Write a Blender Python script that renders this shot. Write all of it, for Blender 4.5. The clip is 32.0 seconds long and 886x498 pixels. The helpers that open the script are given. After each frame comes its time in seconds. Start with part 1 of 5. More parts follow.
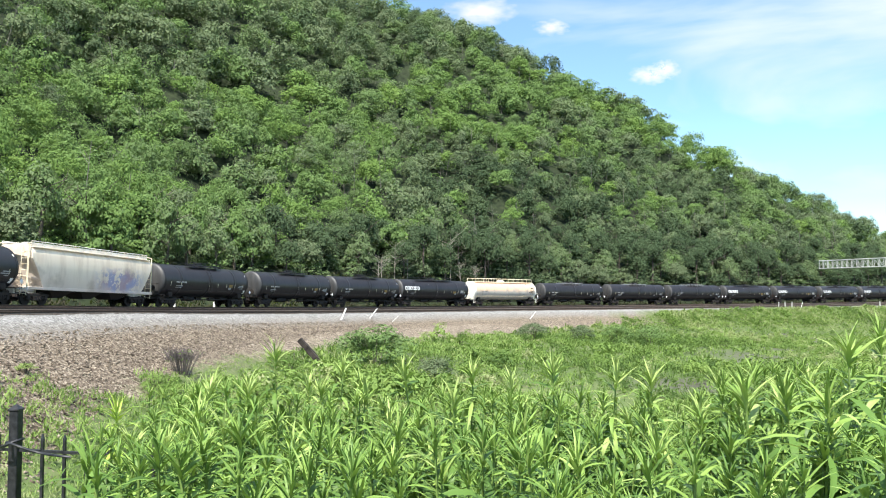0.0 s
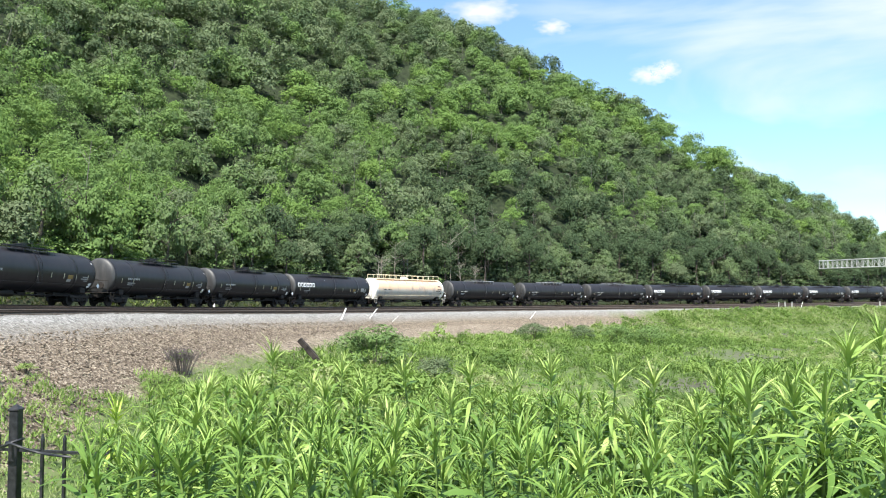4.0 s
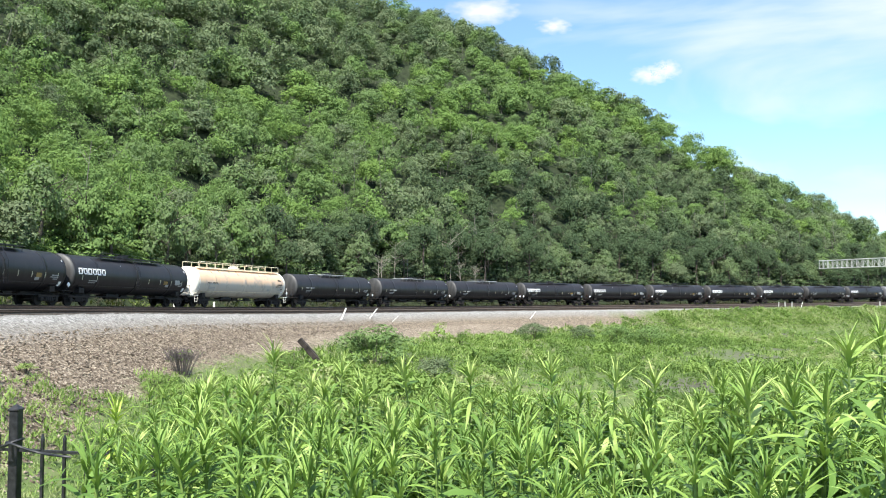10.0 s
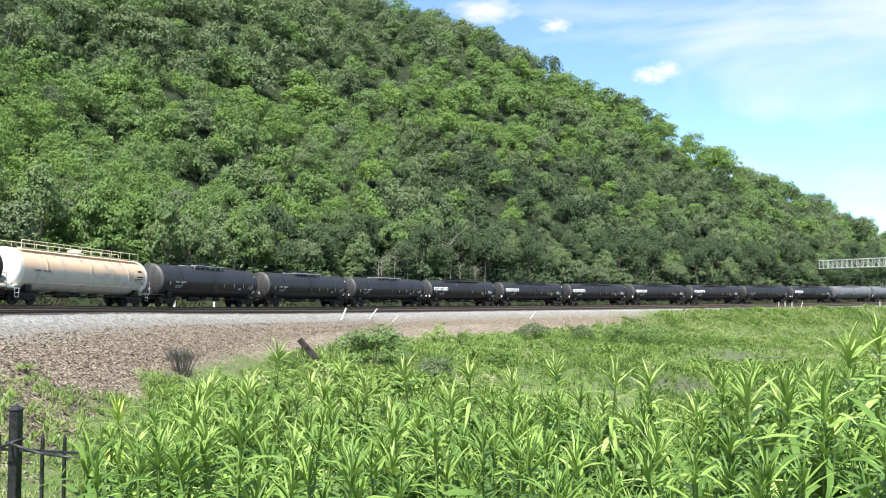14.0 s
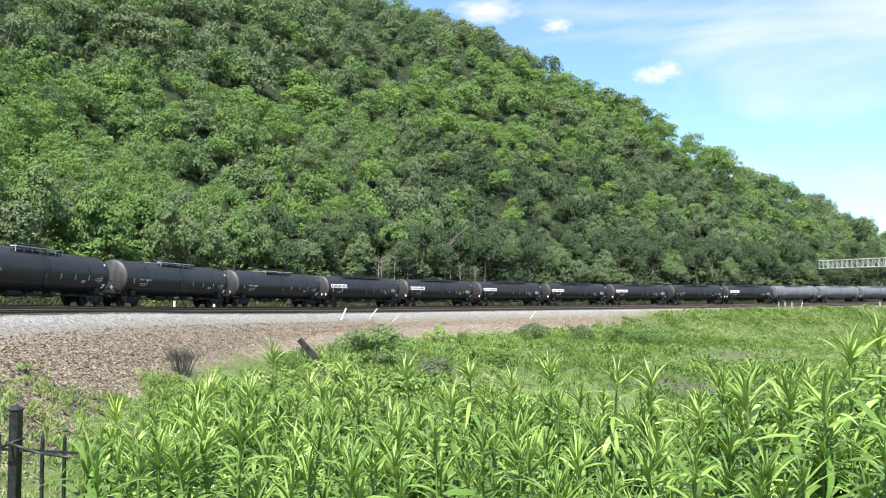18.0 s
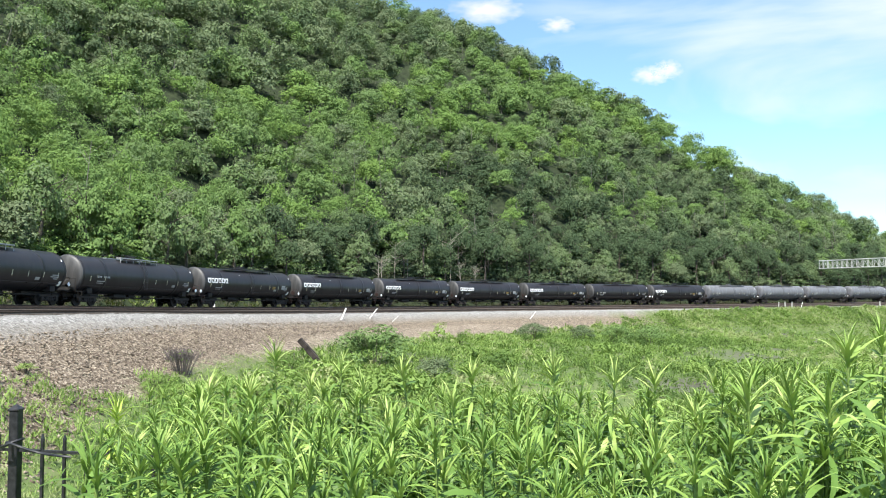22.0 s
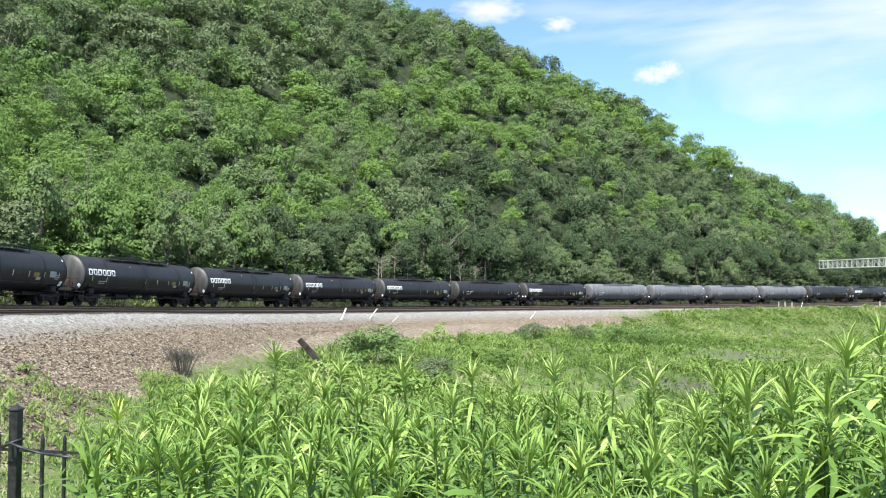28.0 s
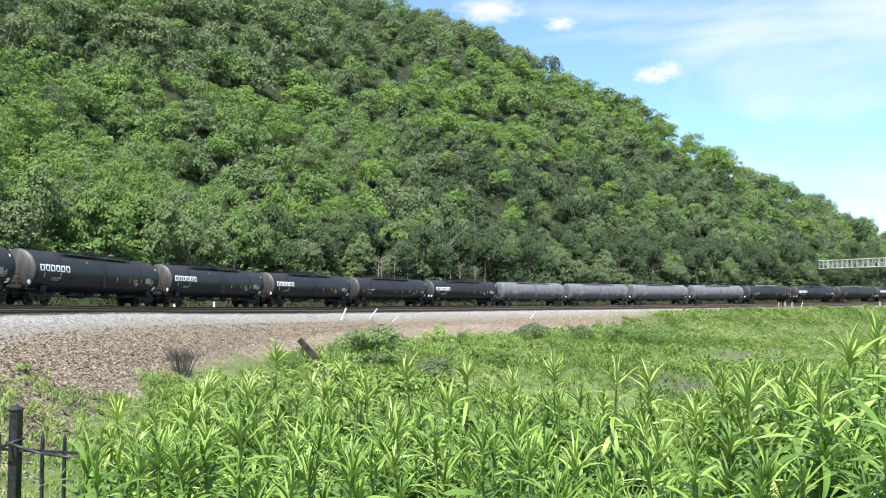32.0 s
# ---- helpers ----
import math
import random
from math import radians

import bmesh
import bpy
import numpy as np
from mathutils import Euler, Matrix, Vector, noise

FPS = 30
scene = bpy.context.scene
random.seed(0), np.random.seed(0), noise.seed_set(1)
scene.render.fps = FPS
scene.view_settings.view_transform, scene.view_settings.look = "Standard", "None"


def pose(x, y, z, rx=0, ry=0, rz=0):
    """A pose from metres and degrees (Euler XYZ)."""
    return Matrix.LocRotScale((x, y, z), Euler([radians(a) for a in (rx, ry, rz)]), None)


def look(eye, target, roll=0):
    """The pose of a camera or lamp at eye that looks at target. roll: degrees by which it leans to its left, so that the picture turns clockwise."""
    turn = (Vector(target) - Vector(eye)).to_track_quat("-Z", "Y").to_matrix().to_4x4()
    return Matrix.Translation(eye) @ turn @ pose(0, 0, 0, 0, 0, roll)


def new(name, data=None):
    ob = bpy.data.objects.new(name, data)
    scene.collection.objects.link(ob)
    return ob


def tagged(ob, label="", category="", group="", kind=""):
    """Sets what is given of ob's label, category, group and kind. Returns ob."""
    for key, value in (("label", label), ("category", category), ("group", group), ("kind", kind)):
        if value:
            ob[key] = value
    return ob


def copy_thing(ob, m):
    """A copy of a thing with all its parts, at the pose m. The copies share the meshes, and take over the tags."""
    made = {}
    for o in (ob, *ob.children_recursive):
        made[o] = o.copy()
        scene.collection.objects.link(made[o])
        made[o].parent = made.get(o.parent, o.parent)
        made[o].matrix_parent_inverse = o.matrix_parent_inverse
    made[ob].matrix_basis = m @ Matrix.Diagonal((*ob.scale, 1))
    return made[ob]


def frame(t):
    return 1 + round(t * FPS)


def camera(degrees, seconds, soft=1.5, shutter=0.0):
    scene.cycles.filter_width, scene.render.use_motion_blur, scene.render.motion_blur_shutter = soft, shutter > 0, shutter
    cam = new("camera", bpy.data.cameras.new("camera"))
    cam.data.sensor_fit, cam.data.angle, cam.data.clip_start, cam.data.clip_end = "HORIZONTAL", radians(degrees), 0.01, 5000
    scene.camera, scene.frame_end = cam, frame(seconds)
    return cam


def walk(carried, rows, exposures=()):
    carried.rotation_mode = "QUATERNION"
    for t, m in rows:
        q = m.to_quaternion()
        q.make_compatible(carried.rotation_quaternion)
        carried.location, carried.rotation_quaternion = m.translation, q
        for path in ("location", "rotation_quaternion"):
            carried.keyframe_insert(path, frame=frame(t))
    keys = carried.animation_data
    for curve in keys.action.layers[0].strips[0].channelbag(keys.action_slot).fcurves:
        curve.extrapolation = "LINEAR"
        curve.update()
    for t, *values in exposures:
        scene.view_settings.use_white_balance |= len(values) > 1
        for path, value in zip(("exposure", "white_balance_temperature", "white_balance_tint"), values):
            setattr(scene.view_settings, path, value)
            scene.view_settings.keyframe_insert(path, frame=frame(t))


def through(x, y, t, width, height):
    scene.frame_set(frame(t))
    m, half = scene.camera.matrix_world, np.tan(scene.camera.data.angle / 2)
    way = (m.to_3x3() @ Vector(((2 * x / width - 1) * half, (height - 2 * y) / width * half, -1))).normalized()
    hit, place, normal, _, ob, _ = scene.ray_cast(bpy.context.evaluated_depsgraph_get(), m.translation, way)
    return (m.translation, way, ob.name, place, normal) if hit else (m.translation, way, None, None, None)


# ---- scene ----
# ================= camera =================
cam = camera(60.29, 32.0, soft=1.05)
EYE = pose(0, 0, 1.6, 92.71, 0, 0)
walk(cam, [(0, EYE), (32, EYE)])

# ================= sky, sun =================
SUN_AZ, SUN_EL = 190.0, 60.0          # degrees; azimuth clockwise from +Y
world = bpy.data.worlds.new("sky")
scene.world = world
world.use_nodes = True


def build_sky():
    nt = world.node_tree
    nt.nodes.clear()
    out = nt.nodes.new("ShaderNodeOutputWorld")
    sky = nt.nodes.new("ShaderNodeTexSky")
    sky.sky_type, sky.sun_disc = "NISHITA", False
    sky.sun_elevation, sky.sun_rotation = radians(SUN_EL), radians(SUN_AZ)
    sky.air_density, sky.dust_density, sky.ozone_density, sky.altitude = 1.0, 0.1, 4.0, 300.0
    # thin high cloud in streaks
    co = nt.nodes.new("ShaderNodeTexCoord")
    mp = nt.nodes.new("ShaderNodeMapping")
    mp.inputs["Rotation"].default_value = (0.10, 0.22, 0.35)
    mp.inputs["Scale"].default_value = (1.3, 1.3, 5.2)
    wisps = nt.nodes.new("ShaderNodeTexNoise")
    wisps.inputs["Scale"].default_value, wisps.inputs["Detail"].default_value, wisps.inputs["Roughness"].default_value = 2.1, 5.0, 0.5
    wisps.inputs["Distortion"].default_value = 0.5
    thin = nt.nodes.new("ShaderNodeValToRGB")
    thin.color_ramp.elements[0].position, thin.color_ramp.elements[0].color = 0.45, (0.10, 0.10, 0.10, 1)
    thin.color_ramp.elements[1].position, thin.color_ramp.elements[1].color = 0.68, (0.80, 0.80, 0.80, 1)
    blend = nt.nodes.new("ShaderNodeMix")
    blend.data_type = "RGBA"
    blend.inputs[7].default_value = (3.75, 4.15, 4.35, 1)
    nt.links.new(co.outputs["Generated"], mp.inputs["Vector"])
    nt.links.new(mp.outputs["Vector"], wisps.inputs["Vector"])
    nt.links.new(wisps.outputs["Fac"], thin.inputs["Fac"])
    nt.links.new(thin.outputs["Color"], blend.inputs[0])
    tint = nt.nodes.new("ShaderNodeMix")
    tint.data_type, tint.blend_type = "RGBA", "MULTIPLY"
    tint.inputs[0].default_value = 1.0
    tint.inputs[7].default_value = (0.86, 1.02, 1.02, 1)
    nt.links.new(sky.outputs["Color"], tint.inputs[6])
    nt.links.new(tint.outputs[2], blend.inputs[6])
    bg = nt.nodes.new("ShaderNodeBackground")
    bg.inputs["Strength"].default_value = 0.115
    nt.links.new(blend.outputs[2], bg.inputs["Color"])
    nt.links.new(bg.outputs["Background"], out.inputs["Surface"])


build_sky()
sun = new("sun", bpy.data.lights.new("sun", "SUN"))
sun.data.energy, sun.data.angle, sun.data.color = 4.9, radians(0.53), (1.0, 0.96, 0.88)
SUN_DIR = Vector((math.sin(radians(SUN_AZ)) * math.cos(radians(SUN_EL)),
                  math.cos(radians(SUN_AZ)) * math.cos(radians(SUN_EL)), math.sin(radians(SUN_EL))))
sun.matrix_world = look(SUN_DIR * 300, (0, 0, 0))
scene.view_settings.exposure = 1.17


# ================= small tools =================
def part(name, bm, mat, parent=None, label="", m=None, smooth=False):
    me = bpy.data.meshes.new(name)
    if isinstance(bm, bmesh.types.BMesh):
        bm.to_mesh(me)
        bm.free()
    else:
        me.from_pydata(*bm)
    if smooth:
        me.shade_smooth()
    me.materials.append(mat)
    ob = new(name, me)
    ob.parent = parent
    if m is not None:
        ob.matrix_basis = m
    if label:
        tagged(ob, label)
    return ob


def box(bm, x0, x1, y0, y1, z0, z1, bevel=0.0):
    made = bmesh.ops.create_cube(bm, size=1)["verts"]
    for v in made:
        v.co = ((x0 + x1) / 2 + v.co.x * (x1 - x0), (y0 + y1) / 2 + v.co.y * (y1 - y0), (z0 + z1) / 2 + v.co.z * (z1 - z0))
    if bevel:
        edges = {e for v in made for e in v.link_edges}
        bmesh.ops.bevel(bm, geom=list(edges), offset=bevel, segments=1, affect="EDGES")
    return made


def rod(bm, a, b, r, seg=8, r2=None):
    a, b = Vector(a), Vector(b)
    m = Matrix.Translation((a + b) / 2) @ (b - a).to_track_quat("Z", "Y").to_matrix().to_4x4()
    return bmesh.ops.create_cone(bm, cap_ends=True, segments=seg, radius1=r, radius2=r if r2 is None else r2, depth=(b - a).length, matrix=m)["verts"]


def tube(bm, pts, r, seg=7):
    """One bent round bar through the points."""
    pts = [Vector(p) for p in pts]
    rings = []
    for i, p in enumerate(pts):
        d = (pts[min(i + 1, len(pts) - 1)] - pts[max(i - 1, 0)]).normalized()
        side = d.cross(Vector((0.03, 0.05, 1))).normalized()
        up = side.cross(d)
        rings.append([bm.verts.new(p + (side * math.cos(6.2832 * k / seg) + up * math.sin(6.2832 * k / seg)) * r) for k in range(seg)])
    for a, b in zip(rings, rings[1:]):
        for k in range(seg):
            bm.faces.new((a[k], a[(k + 1) % seg], b[(k + 1) % seg], b[k]))
    bm.faces.new(rings[0][::-1])
    bm.faces.new(rings[-1])


def lathe_x(bm, prof, cy, cz, seg=32):
    """Turns (x, radius) pairs about an axis along x."""
    rings = []
    for x, r in prof:
        if r < 1e-4:
            rings.append([bm.verts.new((x, cy, cz))])
        else:
            rings.append([bm.verts.new((x, cy + r * math.cos(2 * math.pi * i / seg), cz + r * math.sin(2 * math.pi * i / seg))) for i in range(seg)])
    for a, b in zip(rings, rings[1:]):
        for i in range(seg):
            j = (i + 1) % seg
            if len(a) == 1:
                bm.faces.new((a[0], b[i], b[j]))
            elif len(b) == 1:
                bm.faces.new((a[i], b[0], a[j]))
            else:
                bm.faces.new((a[i], b[i], b[j], a[j]))
    bmesh.ops.recalc_face_normals(bm, faces=bm.faces)


def mesh_object(name, verts, faces, mat, smooth=False, attrs=None):
    """A mesh from numpy arrays; all faces have the same number of corners."""
    me = bpy.data.meshes.new(name)
    n, k = faces.shape
    me.vertices.add(len(verts))
    me.vertices.foreach_set("co", np.ascontiguousarray(verts, dtype=np.float32).ravel())
    me.loops.add(n * k)
    me.loops.foreach_set("vertex_index", np.ascontiguousarray(faces, dtype=np.int32).ravel())
    me.polygons.add(n)
    me.polygons.foreach_set("loop_start", np.arange(0, n * k, k, dtype=np.int32))
    me.update(calc_edges=True)
    if smooth:
        me.shade_smooth()
    for key, val in (attrs or {}).items():
        a = me.attributes.new(key, "FLOAT", "POINT")
        a.data.foreach_set("value", np.ascontiguousarray(val, dtype=np.float32))
    me.materials.append(mat)
    return new(name, me)


# ================= materials =================
class Nodes:
    """A short way to write node trees."""

    def __init__(self, name):
        self.mat = bpy.data.materials.new(name)
        self.mat.use_nodes = True
        self.nt = self.mat.node_tree
        self.bsdf = self.nt.nodes["Principled BSDF"]
        self.out = self.nt.nodes["Material Output"]

    def add(self, kind, **sets):
        n = self.nt.nodes.new(kind)
        for key, val in sets.items():
            if key in n.inputs:
                self.put(n.inputs[key], val)
            else:
                setattr(n, key, val)
        return n

    def put(self, socket, val):
        if isinstance(val, bpy.types.NodeSocket):
            self.nt.links.new(val, socket)
        else:
            socket.default_value = val

    def coord(self, which="Object"):
        return self.nt.nodes.new("ShaderNodeTexCoord").outputs[which]

    def noise(self, scale, detail=4, vec=None, rough=0.55, stretch=None):
        vec = vec or self.coord()
        if stretch:
            mp = self.add("ShaderNodeMapping")
            self.put(mp.inputs["Vector"], vec)
            mp.inputs["Scale"].default_value = stretch
            vec = mp.outputs["Vector"]
        n = self.nt.nodes.new("ShaderNodeTexNoise")
        self.put(n.inputs["Vector"], vec)
        n.inputs["Scale"].default_value, n.inputs["Detail"].default_value, n.inputs["Roughness"].default_value = scale, detail, rough
        return n.outputs["Fac"]

    def ramp(self, fac, stops):
        n = self.nt.nodes.new("ShaderNodeValToRGB")
        els = n.color_ramp.elements
        while len(els) < len(stops):
            els.new(0.5)
        for e, (p, c) in zip(els, stops):
            e.position, e.color = p, (*c, 1) if len(c) == 3 else c
        self.put(n.inputs["Fac"], fac)
        return n.outputs["Color"]

    def mix(self, fac, a, b, how="MIX"):
        n = self.nt.nodes.new("ShaderNodeMix")
        n.data_type, n.blend_type = "RGBA", how
        self.put(n.inputs[0], fac)
        self.put(n.inputs[6], (*a, 1) if isinstance(a, tuple) else a)
        self.put(n.inputs[7], (*b, 1) if isinstance(b, tuple) else b)
        return n.outputs[2]

    def math(self, op, a, b=0.0):
        n = self.nt.nodes.new("ShaderNodeMath")
        n.operation = op
        self.put(n.inputs[0], a)
        self.put(n.inputs[1], b)
        return n.outputs[0]

    def sep(self, vec, axis):
        n = self.nt.nodes.new("ShaderNodeSeparateXYZ")
        self.put(n.inputs[0], vec)
        return n.outputs[axis]

    def bump(self, height, strength=0.3, distance=0.02):
        n = self.nt.nodes.new("ShaderNodeBump")
        n.inputs["Strength"].default_value, n.inputs["Distance"].default_value = strength, distance
        self.put(n.inputs["Height"], height)
        self.put(self.bsdf.inputs["Normal"], n.outputs["Normal"])

    def done(self, color=None, rough=0.6, metal=0.0, spec=0.5):
        if color is not None:
            self.put(self.bsdf.inputs["Base Color"], (*color, 1) if isinstance(color, tuple) else color)
        self.put(self.bsdf.inputs["Roughness"], rough)
        self.bsdf.inputs["Metallic"].default_value = metal
        self.bsdf.inputs["Specular IOR Level"].default_value = spec
        return self.mat

    def leafy(self, color, through=0.35, rough=0.5, spec=0.35, warmth=0.4):
        """Leaf: a glossy front and light that shines through."""
        self.done(color, rough, 0, spec)
        tr = self.add("ShaderNodeBsdfTranslucent")
        warm = self.mix(warmth, color, (0.26, 0.42, 0.04), "MIX")
        self.put(tr.inputs["Color"], warm)
        mx = self.nt.nodes.new("ShaderNodeMixShader")
        mx.inputs[0].default_value = through
        self.nt.links.new(self.bsdf.outputs[0], mx.inputs[1])
        self.nt.links.new(tr.outputs[0], mx.inputs[2])
        self.nt.links.new(mx.outputs[0], self.out.inputs["Surface"])
        return self.mat

    def island(self):
        return self.nt.nodes.new("ShaderNodeNewGeometry").outputs["Random Per Island"]

    def each(self):
        return self.nt.nodes.new("ShaderNodeObjectInfo").outputs["Random"]

    def attr(self, name):
        n = self.nt.nodes.new("ShaderNodeAttribute")
        n.attribute_name = name
        return n.outputs["Fac"]


def painted(name, color, dirt, rough=0.4, dirt_scale=1.2, amount=0.6, spec=0.5):
    """Weathered paint: streaks that run down and fine grime."""
    n = Nodes(name)
    streak = n.noise(2.2, 5, stretch=(1.0, 1.0, 0.22))
    fine = n.noise(18, 3)
    f = n.math("MULTIPLY", n.math("ADD", n.math("MULTIPLY", streak, 0.75), n.math("MULTIPLY", fine, 0.25)), 1.0)
    f = n.ramp(f, [(0.42, (0, 0, 0)), (0.72, (amount,) * 3)])
    col = n.mix(f, color, dirt)
    n.bump(n.noise(9, 3), 0.08, 0.01)
    return n.done(col, n.math("ADD", n.math("MULTIPLY", streak, 0.25), rough - 0.1), 0, spec)


def mat_ground():
    n = Nodes("ground_soil_and_grass")
    a = n.noise(0.12, 5)
    b = n.noise(1.7, 6)
    col = n.ramp(n.math("ADD", n.math("MULTIPLY", a, 0.5), n.math("MULTIPLY", b, 0.5)),
                 [(0.34, (0.055, 0.075, 0.026)), (0.48, (0.085, 0.125, 0.04)), (0.58, (0.12, 0.15, 0.06)), (0.70, (0.17, 0.15, 0.105))])
    # litter far darker than its own tone, for shade under trees and train
    shaded_litter = n.ramp(n.noise(0.9, 6), [(0.35, (0.014, 0.020, 0.010)), (0.6, (0.026, 0.038, 0.016)), (0.8, (0.045, 0.05, 0.026))])
    col = n.mix(n.attr("woodland"), col, shaded_litter)
    stone = n.add("ShaderNodeTexVoronoi")
    n.put(stone.inputs["Vector"], n.coord())
    stone.inputs["Scale"].default_value = 8.5
    pebbles = n.ramp(n.sep(stone.outputs["Color"], 1), [(0.0, (0.05, 0.038, 0.03)), (0.5, (0.155, 0.122, 0.094)), (1.0, (0.36, 0.31, 0.24))])
    col = n.mix(n.attr("stony"), col, pebbles)
    earth = n.ramp(n.noise(2.3, 6), [(0.35, (0.060, 0.055, 0.050)), (0.7, (0.14, 0.125, 0.110))])
    col = n.mix(n.attr("earth"), col, earth)
    n.bump(b, 0.8, 0.15)
    return n.done(col, 0.9, 0, 0.2)


def mat_ballast():
    n = Nodes("ballast_stone")
    vor = n.add("ShaderNodeTexVoronoi")
    n.put(vor.inputs["Vector"], n.coord())
    vor.inputs["Scale"].default_value = 10.0
    u = n.attr("across")
    patch = n.noise(0.35, 4)
    grey = n.ramp(n.sep(vor.outputs["Color"], 0), [(0.0, (0.12, 0.12, 0.116)), (0.5, (0.215, 0.21, 0.20)), (1.0, (0.36, 0.35, 0.34))])
    brown = n.ramp(n.sep(vor.outputs["Color"], 1), [(0.0, (0.045, 0.034, 0.026)), (0.3, (0.12, 0.093, 0.070)), (0.7, (0.185, 0.148, 0.112)), (1.0, (0.34, 0.29, 0.225))])
    f = n.math("ADD", n.math("MULTIPLY", u, 1.0), n.math("MULTIPLY", n.math("SUBTRACT", patch, 0.5), 0.8))
    f = n.ramp(n.math("DIVIDE", n.math("SUBTRACT", f, 12.2), 2.0), [(0.0, (0, 0, 0)), (1.0, (1, 1, 1))])
    col = n.mix(f, grey, brown)
    soil = n.ramp(n.noise(1.4, 5), [(0.35, (0.075, 0.105, 0.035)), (0.6, (0.12, 0.155, 0.055)), (0.75, (0.16, 0.145, 0.10))])
    col = n.mix(n.attr("soil"), col, soil)
    # dark tone: grime on the tracks, shade beyond them
    oil_and_shade = n.attr("oil_and_shade")
    col = n.mix(n.math("MULTIPLY", oil_and_shade, 0.88), col, (0.045, 0.04, 0.036))
    n.bump(vor.outputs["Distance"], 1.0, 0.06)
    return n.done(col, 0.95, 0, 0.2)


def mat_foliage(name, stops, through=0.3, warmth=0.4):
    n = Nodes(name)
    t = n.attr("hue")
    f = n.math("ADD", n.math("MULTIPLY", t, 0.86), n.math("MULTIPLY", n.island(), 0.14))
    return n.leafy(n.ramp(f, stops), through, 0.75, 0.12, warmth)


M_GROUND = mat_ground()
M_BALLAST = mat_ballast()
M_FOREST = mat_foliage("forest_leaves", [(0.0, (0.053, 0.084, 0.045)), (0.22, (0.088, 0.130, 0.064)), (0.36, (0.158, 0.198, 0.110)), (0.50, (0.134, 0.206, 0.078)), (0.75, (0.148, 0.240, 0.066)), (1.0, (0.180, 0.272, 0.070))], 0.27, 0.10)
M_BRUSH = mat_foliage("shaded_brush", [(0.0, (0.030, 0.029, 0.022)), (0.4, (0.062, 0.058, 0.038)), (0.75, (0.15, 0.20, 0.06)), (1.0, (0.22, 0.28, 0.08))], 0.2)
M_WEED = mat_foliage("weed_leaves", [(0.0, (0.070, 0.118, 0.038)), (0.4, (0.132, 0.208, 0.055)), (0.75, (0.208, 0.302, 0.082)), (1.0, (0.315, 0.33, 0.18))], 0.28)


# ================= the line of the track =================
# A curve to the inside (u > 0) that eases into a straight: start, heading, curvature and where it eases off.
X0, Y0, TH0, K0, EASE0, EASE1 = -30.394, 57.836, 1.4148, -0.007641, 70.79, 154.03
SPEED = 5.975
S_TAB = np.arange(-300.0, 560.01, 0.5)


def _line():
    k = K0 * (1 - np.clip((S_TAB - EASE0) / (EASE1 - EASE0), 0, 1))
    h = np.cumsum(k) * 0.5
    i0 = int(np.argmin(abs(S_TAB)))
    h += TH0 - h[i0]
    x, y = np.cumsum(np.cos(h)) * 0.5, np.cumsum(np.sin(h)) * 0.5
    return x - x[i0] + X0, y - y[i0] + Y0, h


LX, LY, LH = _line()


def rail_z(s):
    """Height of the rail along the line: it climbs towards the near end."""
    s = np.asarray(s, dtype=float)
    a, b = np.maximum(s, 0), np.minimum(s, 0)
    return np.where(s > 0, -3.1 + 3.17 * np.exp(-a / 85.0), 0.07 - 0.025 * b + 0.0273 * 4.0 * (1 - np.exp(b / 4.0)))


def on_line(s, u=0.0):
    """Place and heading at s metres along the line and u metres to its inside."""
    h = np.interp(s, S_TAB, LH)
    return np.interp(s, S_TAB, LX) + u * np.sin(h), np.interp(s, S_TAB, LY) - u * np.cos(h), h


def to_line(x, y):
    """Nearest s and the signed distance u to the inside, for arrays."""
    x, y = np.asarray(x, float).ravel(), np.asarray(y, float).ravel()
    step = 6
    lx, ly = LX[::step], LY[::step]
    best = np.empty(len(x), dtype=int)
    for a in range(0, len(x), 20000):
        d = (x[a:a + 20000, None] - lx) ** 2 + (y[a:a + 20000, None] - ly) ** 2
        best[a:a + 20000] = d.argmin(1)
    i = best * step
    dx, dy = x - LX[i], y - LY[i]
    s = S_TAB[i] + dx * np.cos(LH[i]) + dy * np.sin(LH[i])
    s = np.clip(s, S_TAB[0], S_TAB[-1])
    lx2, ly2, h = on_line(s)
    return s, (x - lx2) * np.sin(h) - (y - ly2) * np.cos(h)


def smax(a, b, r):
    return 0.5 * (a + b + np.sqrt((a - b) ** 2 + r * r))


def smin(a, b, r):
    return 0.5 * (a + b - np.sqrt((a - b) ** 2 + r * r))


def wave(x, y, size, seed=0.0):
    """Cheap smooth unevenness, about -1 to 1."""
    a, b = x / size, y / size
    return (np.sin(a * 1.7 + seed + 1.3 * np.sin(b * 1.1 + seed)) + np.sin(b * 1.9 - seed * 2 + 1.1 * np.sin(a * 0.9)) + 0.6 * np.sin((a + b) * 3.1 + seed)) / 2.6


BANK_TOP = 12.3     # inner edge of the ballast bed


def crossfall(u):
    """The bed falls towards the inside of the curve."""
    return -0.042 * np.clip(np.asarray(u, float) - 1.0, 0, BANK_TOP - 1.0)


# Height of the hill's crest along its length: it falls away in shoulders.
CREST_X = (-60, -30, -10, 5, 20, 32, 44, 56, 68, 80, 90, 102, 116, 132, 150, 170, 195, 225, 300)
CREST_Z = (125, 117, 111, 110.5, 109.5, 101, 97, 79, 78, 74.5, 52, 55, 46, 41, 33.5, 19, 7.5, -7.5, -45.0)


def crest_line(x, y):
    return np.interp(x, CREST_X, CREST_Z)


